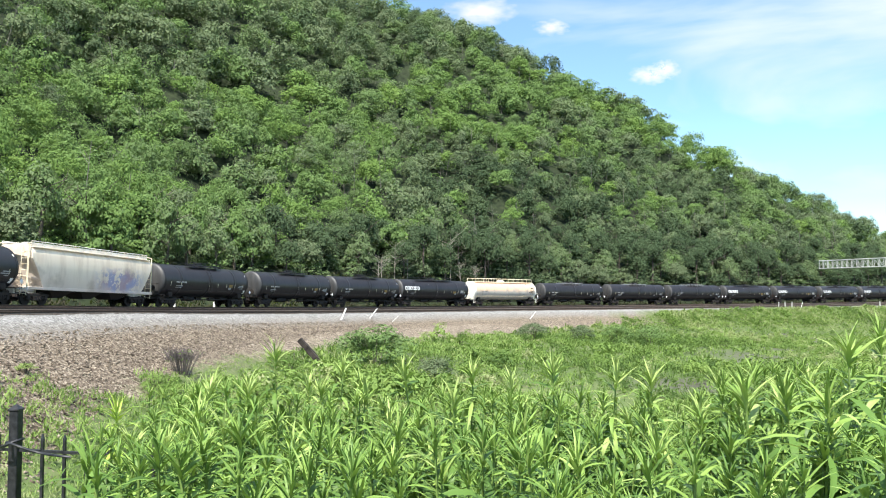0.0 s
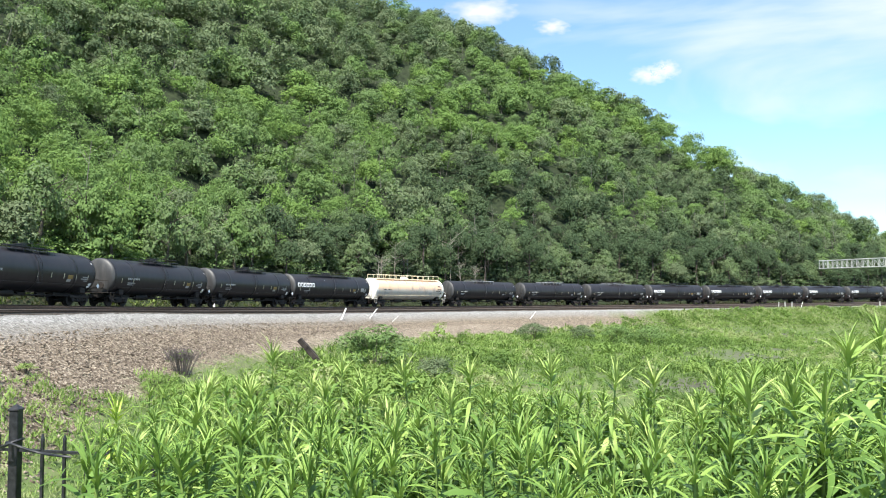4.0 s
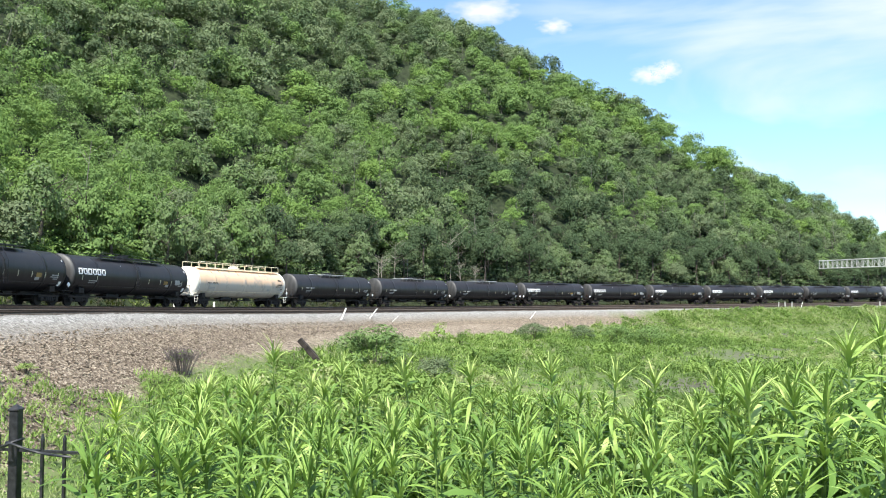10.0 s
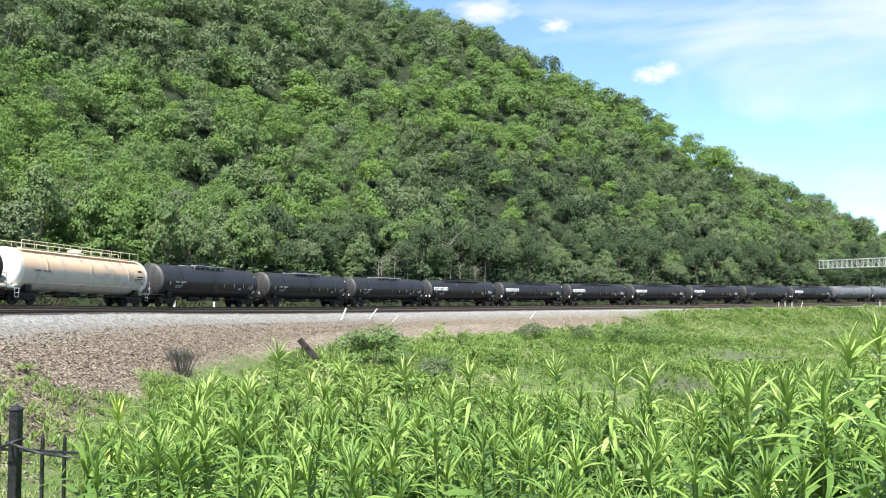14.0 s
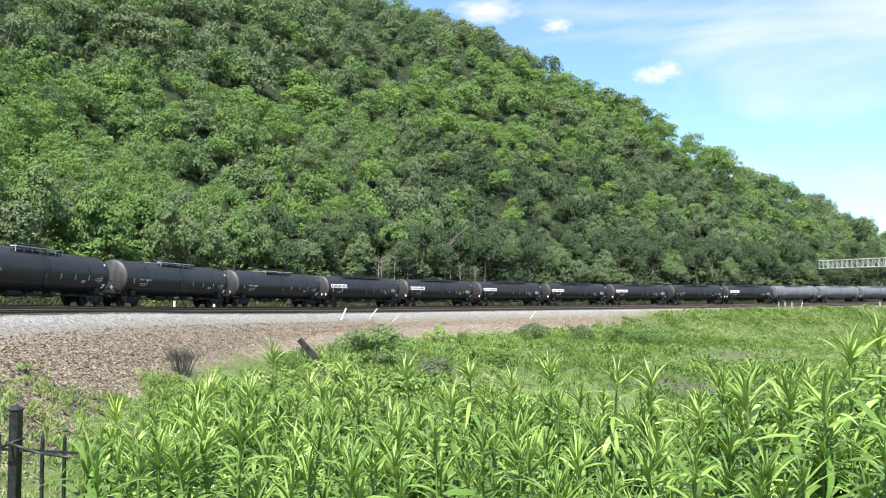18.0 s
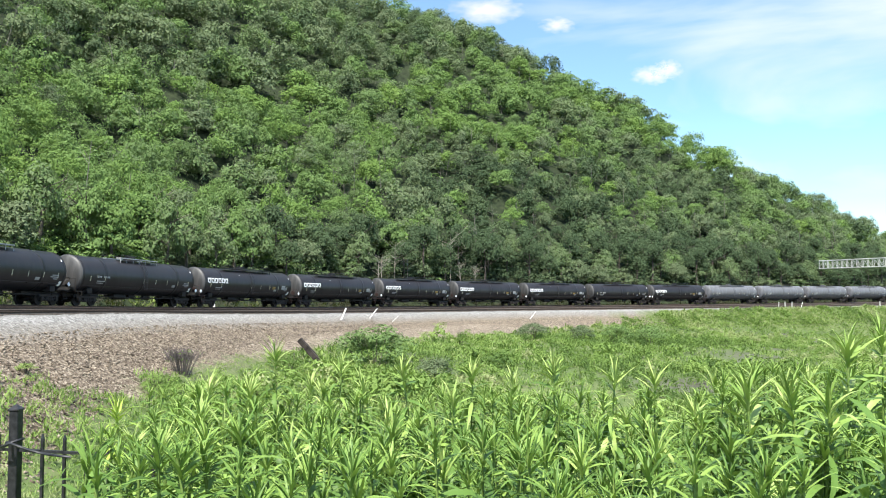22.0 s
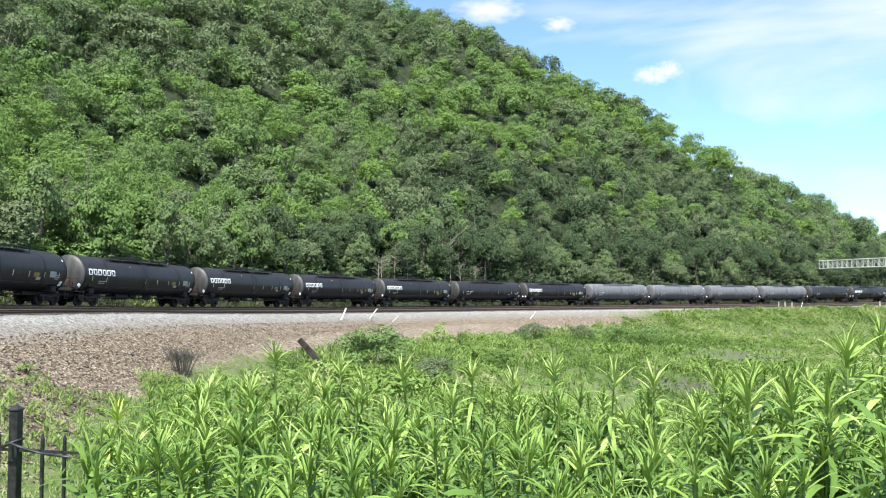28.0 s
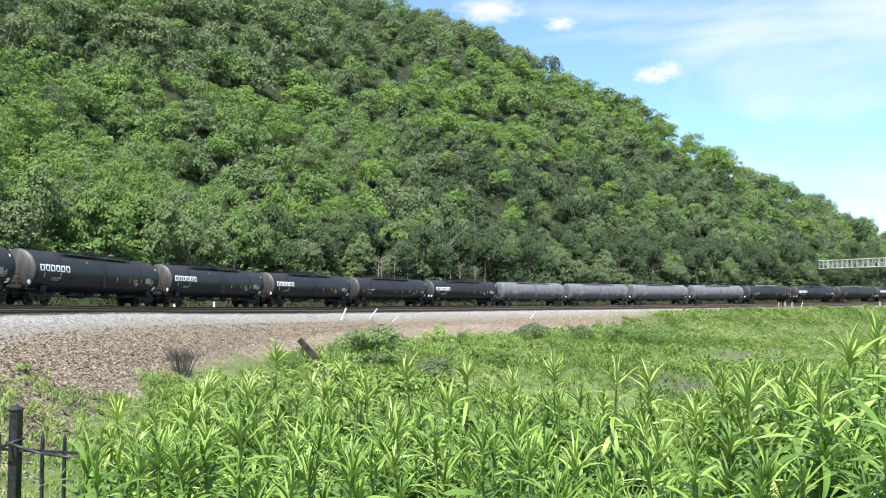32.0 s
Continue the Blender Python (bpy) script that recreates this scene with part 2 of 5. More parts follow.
def terrain(x, y):
    shape = np.shape(x)
    s, u = to_line(x, y)
    x, y = np.asarray(x, float).ravel(), np.asarray(y, float).ravel()
    zr = rail_z(s)
    # wooded hill outside the curve
    w = np.maximum(-u - 9.0, 0)
    crest = crest_line(x, y)
    rise = 0.80 * w - 6 * (1 - np.exp(-w / 14))
    hill = zr - 0.6 + smin(rise, np.maximum(crest, -10), 14) + 3.5
    hill = hill + np.minimum(w / 30, 1) * (3.0 * wave(x, y, 26, 1.0) + 1.2 * wave(x, y, 9, 4.0))
    fade = np.clip((y + 60) / 90, 0, 1)
    hill = np.where(w > 0, (zr - 0.6) + (hill - (zr - 0.6)) * fade * np.clip(w / 5, 0, 1), zr - 0.6)
    # bed, bank down to the hollow, and the knoll with the onlooker
    bank = zr - 0.45 + crossfall(u) - np.maximum(u - BANK_TOP, 0) * 0.52
    floor = -4.1 - 0.05 * np.clip(x + 20, 0, 150) + 0.35 * wave(x, y, 11, 2.0)
    knoll = -0.42 * np.maximum(y - 4.2 - 0.12 * x, 0) - 0.5 * np.maximum(21 - u, 0) + 0.06 * wave(x, y, 1.7, 3.0) - 0.05
    low = smax(smax(bank, floor, 1.2), np.maximum(knoll, -30), 0.6) - 0.15
    z = np.where(u > BANK_TOP, np.where(u < BANK_TOP + 3, bank + (low - bank) * (u - BANK_TOP) / 3, low), np.where(u > -5, zr - 0.45 + crossfall(u), hill))
    far = np.hypot(x, y)
    z = np.where((far > 900) & (u > 0), -6.0, z)
    return z.reshape(shape)


def grow(lo, hi, fine, a, b, ratio=1.22):
    """Grid lines: fine between a and b, ever wider outside."""
    v = list(np.arange(a, b + 1e-6, fine))
    step = fine
    while v[-1] < hi:
        step *= ratio
        v.append(v[-1] + step)
    step = fine
    while v[0] > lo:
        step *= ratio
        v.insert(0, v[0] - step)
    return np.array(v)


def sheet(gx, gy):
    nx, ny = len(gx), len(gy)
    i = np.arange(nx * ny).reshape(ny, nx)
    return np.stack([i[:-1, :-1], i[:-1, 1:], i[1:, 1:], i[1:, :-1]], -1).reshape(-1, 4)


def weed_edge(x, y):
    """How far down the bank the stones stay bare."""
    s, _ = to_line(x, y)
    edge = np.interp(s, [-60, -31, -26.5, -15, 18, 45, 66, 95, 119, 136, 160], [BANK_TOP + 3.6, BANK_TOP + 3.7, BANK_TOP + 6.1, BANK_TOP + 5.3, BANK_TOP + 6.0, BANK_TOP + 5.6, BANK_TOP + 6.0, BANK_TOP + 3.9, BANK_TOP + .6, BANK_TOP - .5, BANK_TOP - .8])
    return edge + np.interp(s, [90, 135], [1.0, 0.35]) * (0.9 * wave(x, y, 2.2, 5.0) + 0.5 * wave(x, y, .8, 1.0))


def bare_earth(x, y):
    """Patches of bare grey soil in the hollow: 0 to 1."""
    out = np.zeros(np.shape(x))
    for cx, cy, rx, ry in ((37, 89, 5, 9), (19, 59, 5, 4), (68, 143, 8, 5), (46, 112, 4, 6), (-3, 67, 3, 3)):
        out = np.maximum(out, 1.5 - np.hypot((x - cx) / rx, (y - cy) / ry) + 0.5 * wave(x, y, 2.5, 1.0))
    return np.clip(out, 0, 1)


def build_ground():
    gx, gy = grow(-2600, 2600, 1.5, -75, 215), grow(-2600, 2600, 1.3, -12, 300)
    xx, yy = np.meshgrid(gx, gy)
    zz = terrain(xx, yy)
    _, uu = to_line(xx, yy)
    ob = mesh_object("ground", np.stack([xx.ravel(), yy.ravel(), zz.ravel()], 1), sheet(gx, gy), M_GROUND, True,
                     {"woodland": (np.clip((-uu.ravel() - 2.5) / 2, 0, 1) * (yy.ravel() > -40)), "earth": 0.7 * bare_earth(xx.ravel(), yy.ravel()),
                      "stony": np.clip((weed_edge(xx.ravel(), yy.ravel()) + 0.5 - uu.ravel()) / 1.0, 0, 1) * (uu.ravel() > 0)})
    tagged(ob, "uneven soil and short grass under weeds and woods", "ground", kind="structure")


def sweep(name, prof, s0, s1, step, mat, attr=None, jitter=0.0, smooth=False):
    """A profile of (u, z above the rail) drawn along the line."""
    ss = np.arange(s0, s1 + 1e-6, step)
    pu, pz = np.array([p[0] for p in prof]), np.array([p[1] for p in prof])
    S, U = np.meshgrid(ss, pu, indexing="ij")
    X, Y, _ = on_line(S, U)
    Z = rail_z(S) + pz[None, :] + crossfall(U)
    if jitter:
        Z = Z + jitter * wave(S, U * 3, 0.9, 2.0) + 0.5 * jitter * wave(S * 2.3, U * 5, 0.7, 5.0)
    n, k = S.shape
    i = np.arange(n * k).reshape(n, k)
    f = np.stack([i[:-1, :-1], i[:-1, 1:], i[1:, 1:], i[1:, :-1]], -1).reshape(-1, 4)
    return mesh_object(name, np.stack([X.ravel(), Y.ravel(), Z.ravel()], 1), f, mat, smooth,
                       {key: fn(S, U).ravel() for key, fn in (attr or {}).items()})


TRACKS = (0.0, 4.6, 9.3)


def oil_and_shade(S, U):
    """Grime over the tracks' whole width, and painted shade on the far side."""
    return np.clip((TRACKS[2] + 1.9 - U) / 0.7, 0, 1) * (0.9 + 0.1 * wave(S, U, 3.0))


def build_bed():
    prof = [(-10.5, -0.62), (-9.0, -0.5), (-5.2, -0.5), (-3.4, -0.34), (-2.4, -0.2)] + [(u, -0.19) for u in np.arange(-1.6, 11.5, 0.6)]
    prof += [(11.7, -0.22), (BANK_TOP, -0.36)] + [(BANK_TOP + d, -0.36 - 0.52 * d) for d in np.arange(0.4, 11.5, 0.4)]
    ob = sweep("ballast_bed", prof, -120, 330, 0.5, M_BALLAST, {"across": lambda S, U: U, "oil_and_shade": oil_and_shade, "soil": lambda S, U: np.clip((S - 100) / 22 + 0.5 * wave(S, U, 2.0), 0, 1) * np.clip((U - BANK_TOP + 0.6) / 0.8, 0, 1)}, 0.06, True)
    tagged(ob, "grey crushed stone bed with older brown stone down its bank", "ballast", kind="structure")


def build_rails():
    n = Nodes("worn_rail_steel")
    z = n.noise(6, 4)
    rail_mat = n.done(n.ramp(z, [(0.3, (0.05, 0.035, 0.028)), (0.7, (0.12, 0.08, 0.06))]), 0.55, 0.3)
    n = Nodes("old_sleeper_wood")
    tie_mat = n.done(n.ramp(n.noise(5, 5, stretch=(1, 1, 4)), [(0.3, (0.035, 0.028, 0.022)), (0.7, (0.10, 0.085, 0.07))]), 0.9)
    for t in TRACKS:
        for side in (-0.735, 0.735):
            c = t + side
            prof = [(c - .07, -.17), (c - .07, -.15), (c - .012, -.13), (c - .012, -.045), (c - .037, -.035), (c - .037, 0.0), (c + .037, 0.0),
                    (c + .037, -.035), (c + .012, -.045), (c + .012, -.13), (c + .07, -.15), (c + .07, -.17)]
            ob = sweep("rail", prof, -110, 300, 1.0, rail_mat)
            tagged(ob, "brown steel rail on wooden sleepers", "rail", "rails", "structure")
        ss = np.arange(-100, 290, 0.55)
        x, y, h = on_line(ss, t)
        zz = rail_z(ss) + crossfall(t)
        c, sn = np.cos(h), np.sin(h)
        vs, fs = [], []
        cube = np.array([(a, b, d) for a in (-.115, .115) for b in (-1.3, 1.3) for d in (-.36, -.165)])
        quad = np.array([(0, 1, 3, 2), (4, 6, 7, 5), (0, 4, 5, 1), (2, 3, 7, 6), (1, 5, 7, 3), (0, 2, 6, 4)])
        P = np.stack([x[:, None] + cube[:, 0] * c[:, None] - cube[:, 1] * sn[:, None], y[:, None] + cube[:, 0] * sn[:, None] + cube[:, 1] * c[:, None],
                      zz[:, None] + cube[:, 2]], -1)
        F = quad[None] + 8 * np.arange(len(ss))[:, None, None]
        ob = mesh_object("sleepers", P.reshape(-1, 3), F.reshape(-1, 4), tie_mat)
        tagged(ob, "dark weathered wooden railway sleepers set in stone", "sleepers", kind="stuff")


build_ground()
build_bed()
build_rails()


def build_stones():
    """Loose stones that lie proud on the near end of the bank."""
    rng = np.random.default_rng(8)
    n = 14000
    s, u = rng.uniform(-46, 36, n), BANK_TOP + 1.0 + rng.uniform(0, 7.2, n)
    x, y, _ = on_line(s, u)
    z = rail_z(s) + crossfall(u) - np.where(u < BANK_TOP, .24, .36 + .52 * (u - BANK_TOP))
    base = np.array([(1, 0, 0), (0, 1, 0), (-1, 0, 0), (0, -1, 0), (0, 0, .8), (0, 0, -.8)], float)
    tri = np.array([(0, 1, 4), (1, 2, 4), (2, 3, 4), (3, 0, 4), (1, 0, 5), (2, 1, 5), (3, 2, 5), (0, 3, 5)])
    r = rng.uniform(.03, .088, (n, 1, 1)) * rng.uniform(.6, 1.3, (n, 1, 3))
    P = base[None] * r * rng.uniform(.75, 1.25, (n, 6, 1))
    a = rng.uniform(0, 6.28, n)
    c, sn = np.cos(a)[:, None], np.sin(a)[:, None]
    P = np.stack([P[..., 0] * c - P[..., 1] * sn + x[:, None], P[..., 0] * sn + P[..., 1] * c + y[:, None], P[..., 2] + z[:, None] + .02], -1)
    F = tri[None] + 6 * np.arange(n)[:, None, None]
    m = Nodes("loose_stone")
    col = m.ramp(m.island(), [(0.0, (0.085, 0.066, 0.05)), (0.5, (0.17, 0.138, 0.106)), (1.0, (0.30, 0.255, 0.20))])
    ob = mesh_object("loose_stones", P.reshape(-1, 3), F.reshape(-1, 3), m.done(col, 0.9, 0, 0.2))
    tagged(ob, "loose brown and grey stones on the ballast bank", "stones", kind="stuff")


build_stones()


# ================= the woods on the hill =================
def crown_leaves(rng, lobes, per, size, spread=(1.0, 1.0, 0.75), drop=0.35, ragged=0.3, flat=0.8):
    """Leaf clumps over the upper side of many lobes, one triangle each: a unit crown about 1 in radius, centred at z = 0."""
    pts, nor = [], []
    for i in range(lobes):
        d = rng.normal(size=3)
        d /= np.linalg.norm(d)
        d[2] = abs(d[2]) * (1 + drop * .5) - drop
        c = d * np.array(spread) * rng.uniform(0.38, 0.84)
        r = rng.uniform(0.17, 0.36)
        q = rng.normal(size=(per, 3))
        q /= np.linalg.norm(q, axis=1)[:, None]
        q[:, 2] = np.where(q[:, 2] < -0.15, -q[:, 2], q[:, 2])
        pts.append(c + q * np.array([1, 1, flat]) * r * rng.uniform(0.82, 1.0 + ragged, (per, 1)))
        nor.append(q)
    P, N = np.concatenate(pts), np.concatenate(nor)
    N = N * 0.95 + P * 0.15 + rng.normal(size=N.shape) * 0.24 + np.array([0, 0, 0.25])
    N /= np.linalg.norm(N, axis=1)[:, None]
    A = np.cross(N, rng.normal(size=N.shape))
    A /= np.linalg.norm(A, axis=1)[:, None]
    B = np.cross(N, A)
    sz = size * rng.uniform(0.5, 1.4, (len(P), 1))
    V = np.stack([P + A * sz * 1.35, P - A * sz * 0.8 + B * sz * 0.8, P - A * sz * 0.7 - B * sz * 0.8 + N * sz * 0.3], 1)
    order = rng.permutation(len(V))
    return V[order].reshape(-1, 3)


def tris(n):
    return np.arange(3 * n).reshape(n, 3)


def crown_mesh(name, V, hue, mat):
    me = bpy.data.meshes.new(name)
    n = len(V) // 3
    me.vertices.add(3 * n)
    me.vertices.foreach_set("co", V.astype(np.float32).ravel())
    me.loops.add(3 * n)
    me.loops.foreach_set("vertex_index", np.arange(3 * n, dtype=np.int32))
    me.polygons.add(n)
    me.polygons.foreach_set("loop_start", np.arange(0, 3 * n, 3, dtype=np.int32))
    me.update(calc_edges=True)
    a = me.attributes.new("hue", "FLOAT", "POINT")
    a.data.foreach_set("value", np.full(3 * n, hue, dtype=np.float32))
    me.materials.append(mat)
    return me


def trunk_bm(rng, height, r, limbs, lean=0.06):
    bm = bmesh.new()
    p, pts = Vector((0, 0, -0.3)), []
    for i in range(6):
        pts.append(p.copy())
        p = p + Vector((rng.normal() * lean * height / 6, rng.normal() * lean * height / 6, height / 5.2))
    for i in range(5):
        rod(bm, pts[i], pts[i + 1], r * (1 - i * 0.16), 7, r * (1 - (i + 1) * 0.16))
    for i in range(limbs):
        a = pts[2].lerp(pts[5], rng.uniform(0, 0.95))
        ang = rng.uniform(0, 6.28)
        ln = height * rng.uniform(0.16, 0.32)
        b = a + Vector((math.cos(ang) * ln, math.sin(ang) * ln, ln * rng.uniform(0.35, 0.9)))
        rod(bm, a, b, r * 0.38, 5, r * 0.12)
        b2 = b + Vector((rng.normal() * ln * .35, rng.normal() * ln * .35, ln * 0.45))
        rod(bm, b, b2, r * 0.13, 4, r * 0.05)
    return bm


def bark(name, a, b):
    n = Nodes(name)
    n.bump(n.noise(7, 5, stretch=(1, 1, 0.25)), 0.6, 0.03)
    return n.done(n.ramp(n.noise(3, 5, stretch=(1, 1, 0.3)), [(0.35, a), (0.7, b)]), 0.9, 0, 0.2)


M_BARK = bark("grey_brown_bark", (0.05, 0.042, 0.034), (0.17, 0.145, 0.12))
M_PALE_BARK = bark("pale_dead_wood", (0.20, 0.18, 0.15), (0.42, 0.38, 0.33))
M_STEMBARK = bark("pale_grey_stem_bark", (0.10, 0.09, 0.08), (0.26, 0.24, 0.21))
N_VARIANT = 7


def build_forest():
    rng = np.random.default_rng(11)
    def crowns(n, lobes, per, size, drop, ragged, flat=(0.7, 0.95)):
        return [crown_leaves(rng, lobes, per, size, (1, 1, rng.uniform(0.8, 1.1)), rng.uniform(*drop), rng.uniform(*ragged), rng.uniform(*flat)) for _ in range(n)]

    unit = crowns(10, 24, 52, 0.046, (0.6, 0.9), (.06, .2), (.8, 1.1))
    airy = crowns(8, 28, 52, 0.039, (0.6, 0.9), (.15, .4), (.5, .8))
    broad = crowns(12, 34, 46, 0.041, (0.5, 0.8), (.05, .2), (.8, 1.1))
    feather = crowns(8, 32, 74, 0.0295, (0.6, 0.9), (.2, .5), (.5, .8))
    coarse = crowns(10, 11, 16, 0.105, (0.3, 0.6), (.05, .3))
    # where trees stand: jittered grids on the hill, close-set below, wider among the big trees above
    px, py, up = [], [], []
    for step, high in ((5.0, 0), (7.2, 1)):
        gx, gy = np.meshgrid(np.arange(-190, 330, step), np.arange(40, 470, step))
        px.append(gx.ravel() + rng.uniform(-.55, .55, gx.size) * step)
        py.append(gy.ravel() + rng.uniform(-.55, .55, gx.size) * step)
        up.append(np.full(gx.size, high))
    x, y, up = np.concatenate(px), np.concatenate(py), np.concatenate(up)
    s, u = to_line(x, y)
    z = terrain(x, y)
    crest = crest_line(x, y)
    w = -u - 9
    keep = (w > 9) & (0.80 * w < crest + 19) & (abs(x) < 0.59 * y + 8) & (z - 1.6 < 0.40 * y) & ((w > np.minimum(64, crest / 0.8 - 22) + 9 * wave(x, y, 17, 2.0)) == (up > 0))
    ridge = np.clip((0.80 * w - crest + 16) / 8, 0, 1) * np.clip((x - 5) / 20, 0, 1)
    x, y, z, w, up, ridge = x[keep], y[keep], z[keep], w[keep], up[keep], ridge[keep]
    # darker oaks in groups high on the hill, brighter trees lower down
    oaks = np.clip((z - np.minimum(35 + 0.6 * (x + 60), 82)) / 10 + 0.7 * wave(x, y, 11, 3.0) + ridge, 0, 1)
    # leaves darkened low on the right, where the woods lie in shade
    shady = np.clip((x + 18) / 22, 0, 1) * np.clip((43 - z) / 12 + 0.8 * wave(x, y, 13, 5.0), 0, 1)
    mood = 0.66 + 0.16 * wave(x, y, 20, 7.0)
    mood = mood + (0.35 - mood) * oaks
    bright = rng.random(len(x)) < 0.16
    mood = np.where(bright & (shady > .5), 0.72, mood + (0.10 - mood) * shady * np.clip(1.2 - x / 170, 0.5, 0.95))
    vs, hs = [], []
    for i in range(len(x)):
        feathery = mood[i] > 0.6
        v = broad[rng.integers(12)] if up[i] and not feathery else (feather if w[i] < 46 and x[i] < 0 else airy)[rng.integers(8)] if feathery else unit[rng.integers(10)]
        a = rng.uniform(0, 6.28)
        r = rng.choice((2.7, 3.2, 3.7, 4.3)) * rng.uniform(0.85, 1.15) if not up[i] else rng.choice((3.6, 4.4, 5.2, 6.4)) * rng.uniform(0.85, 1.15)
        h = r * rng.uniform(1.0, 1.35) + 0.5
        ca, sa = math.cos(a) * r, math.sin(a) * r
        vs.append(np.stack([v[:, 0] * ca - v[:, 1] * sa + x[i], v[:, 0] * sa + v[:, 1] * ca + y[i], v[:, 2] * h + z[i] + h * 0.55 + rng.uniform(0, 2.2)], 1))
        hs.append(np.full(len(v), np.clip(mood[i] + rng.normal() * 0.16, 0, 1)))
    # broad old oaks that stand out along the crest
    for a, b, r in ((12, 305, 9.0), (30, 308, 9.0), (47, 311, 6.0), (68, 306, 8.5), (79, 298, 6.5), (108, 287, 5.0), (134, 285, 6.0), (147, 283, 5.5)):
        v, g = broad[rng.integers(12)], float(terrain(np.array([a]), np.array([b]))[0])
        vs.append(v * np.array([r, r, r * 0.95]) + np.array([a, b, g + r * 0.55]))
        hs.append(np.full(len(v), 0.28 + rng.normal() * 0.06))
    V, H = np.concatenate(vs), np.concatenate(hs)
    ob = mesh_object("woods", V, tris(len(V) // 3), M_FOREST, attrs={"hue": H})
    tagged(ob, "dense green deciduous woods covering the steep hillside", "woods", kind="stuff")
    # bare slender stems and twigs that show between the crowns
    pick = rng.random(len(x)) < np.where(x > -25, 0.42, 0.15)
    tv, tf, k0 = [], [], 0
    for a, b, c in zip(x[pick], y[pick], z[pick]):
        foot = np.array([a + rng.normal() * 2.2, b + rng.normal() * 2.2, c])
        top = foot + np.array([rng.normal() * .7, rng.normal() * .7, rng.uniform(4.5, 9.5)])
        rods = [(foot, top, rng.uniform(.05, .11), .03)]
        for j in range(5):
            q = foot + (top - foot) * rng.uniform(.4, .95)
            g = rng.uniform(0, 6.28)
            ln = rng.uniform(.8, 2.4)
            rods.append((q, q + np.array([math.cos(g) * ln, math.sin(g) * ln, ln * rng.uniform(.5, 1.2)]), .035, .015))
        for p0, p1, r0, r1 in rods:
            for pp, rr in ((p0, r0), (p1, r1)):
                tv.append(pp + np.array([[rr, 0, 0], [-rr * .5, rr * .87, 0], [-rr * .5, -rr * .87, 0]]))
            tf += [(k0, k0 + 1, k0 + 4, k0 + 3), (k0 + 1, k0 + 2, k0 + 5, k0 + 4), (k0 + 2, k0, k0 + 3, k0 + 5)]
            k0 += 6
    ob = mesh_object("woodland_stems", np.concatenate(tv), np.array(tf), M_STEMBARK)
    tagged(ob, "thin pale grey stems and twigs among the crowns", "stems", kind="stuff")
    # low growth that clothes the slope between the trees
    n = 2600
    x, y = rng.uniform(-130, 240, n), rng.uniform(85, 330, n)
    s, u = to_line(x, y)
    z = terrain(x, y)
    ok = (-u > 20) & (0.80 * (-u - 9) < crest_line(x, y) + 4) & (abs(x) < 0.60 * y + 6) & (z - 1.6 < 0.40 * y)
    vs, hs = [], []
    for a, b, c in zip(x[ok], y[ok], z[ok]):
        v, r = coarse[rng.integers(10)][: 3 * 110], rng.uniform(2.0, 3.4)
        vs.append(v * np.array([r, r, r * .8]) + np.array([a, b, c + r * .3]))
        # bushes on the right very dark, standing for shaded gaps between crowns
        hs.append(np.full(len(v), np.clip(0.5 + 0.25 * wave(a, b, 12, 2.0) - 0.5 * (a > 5) + rng.normal() * 0.12, 0, 1)))
    V, H = np.concatenate(vs), np.concatenate(hs)
    ob = mesh_object("slope_growth", V, tris(len(V) // 3), M_FOREST, attrs={"hue": H})
    tagged(ob, "green saplings and bushes on the slope below the trees", "undergrowth", kind="stuff")
    # lower growth that closes the gaps along the crest
    n = 9000
    x, y = rng.uniform(-60, 230, n), rng.uniform(200, 400, n)
    s, u = to_line(x, y)
    gap = 0.80 * (-u - 9) - crest_line(x, y)
    ok = (gap > -25) & (gap < 30) & (abs(x) < 0.62 * y)
    x, y = x[ok][:320], y[ok][:320]
    z = terrain(x, y)
    vs, hs = [], []
    for a, b, c in zip(x, y, z):
        v, r = coarse[rng.integers(10)], rng.uniform(1.8, 3.6)
        vs.append(v * np.array([r, r, r]) + np.array([a, b, c + r * .35]))
        hs.append(np.full(len(v), np.clip(0.3 + rng.normal() * 0.2, 0, 1)))
    V, H = np.concatenate(vs), np.concatenate(hs)
    ob = mesh_object("crest_growth", V, tris(len(V) // 3), M_FOREST, attrs={"hue": H})
    tagged(ob, "low green growth between the trees along the crest", "undergrowth", kind="stuff")
    # undergrowth along the foot, from the ditch into the trees
    fine = crowns(8, 10, 26, 0.062, (0.4, 0.7), (.1, .4))
    n = 1050
    ss, uu = rng.uniform(-30, 270, n), -12.0 - rng.gamma(2.0, 3.0, n)
    px, py, _ = on_line(ss, uu)
    pz = terrain(px, py)
    vs, hs = [], []
    for i in range(n):
        if px[i] > 0 and rng.random() < .2:
            continue
        v = fine[rng.integers(8)]
        r = rng.uniform(1.0, 2.9) * (1.0 if uu[i] < -12.5 else 0.6)
        vs.append(v * np.array([r, r, r * 0.9]) + np.array([px[i], py[i], pz[i] + r * 0.35]))
        # darker from left to right, standing for the shade beneath the trees
        hs.append(np.full(len(v), np.clip(0.62 - 0.50 * np.clip((px[i] + 30) / 25, 0, 1) + 0.25 * wave(px[i], py[i], 9, 2.0) + rng.normal() * 0.15, 0, 1)))
    V, H = np.concatenate(vs), np.concatenate(hs)
    ob = mesh_object("undergrowth", V, tris(len(V) // 3), M_FOREST, attrs={"hue": H})
    tagged(ob, "tangled green undergrowth along the edge of the woods", "undergrowth", kind="stuff")
    # trees along the foot of the hill, each with its trunk and limbs
    kinds = []
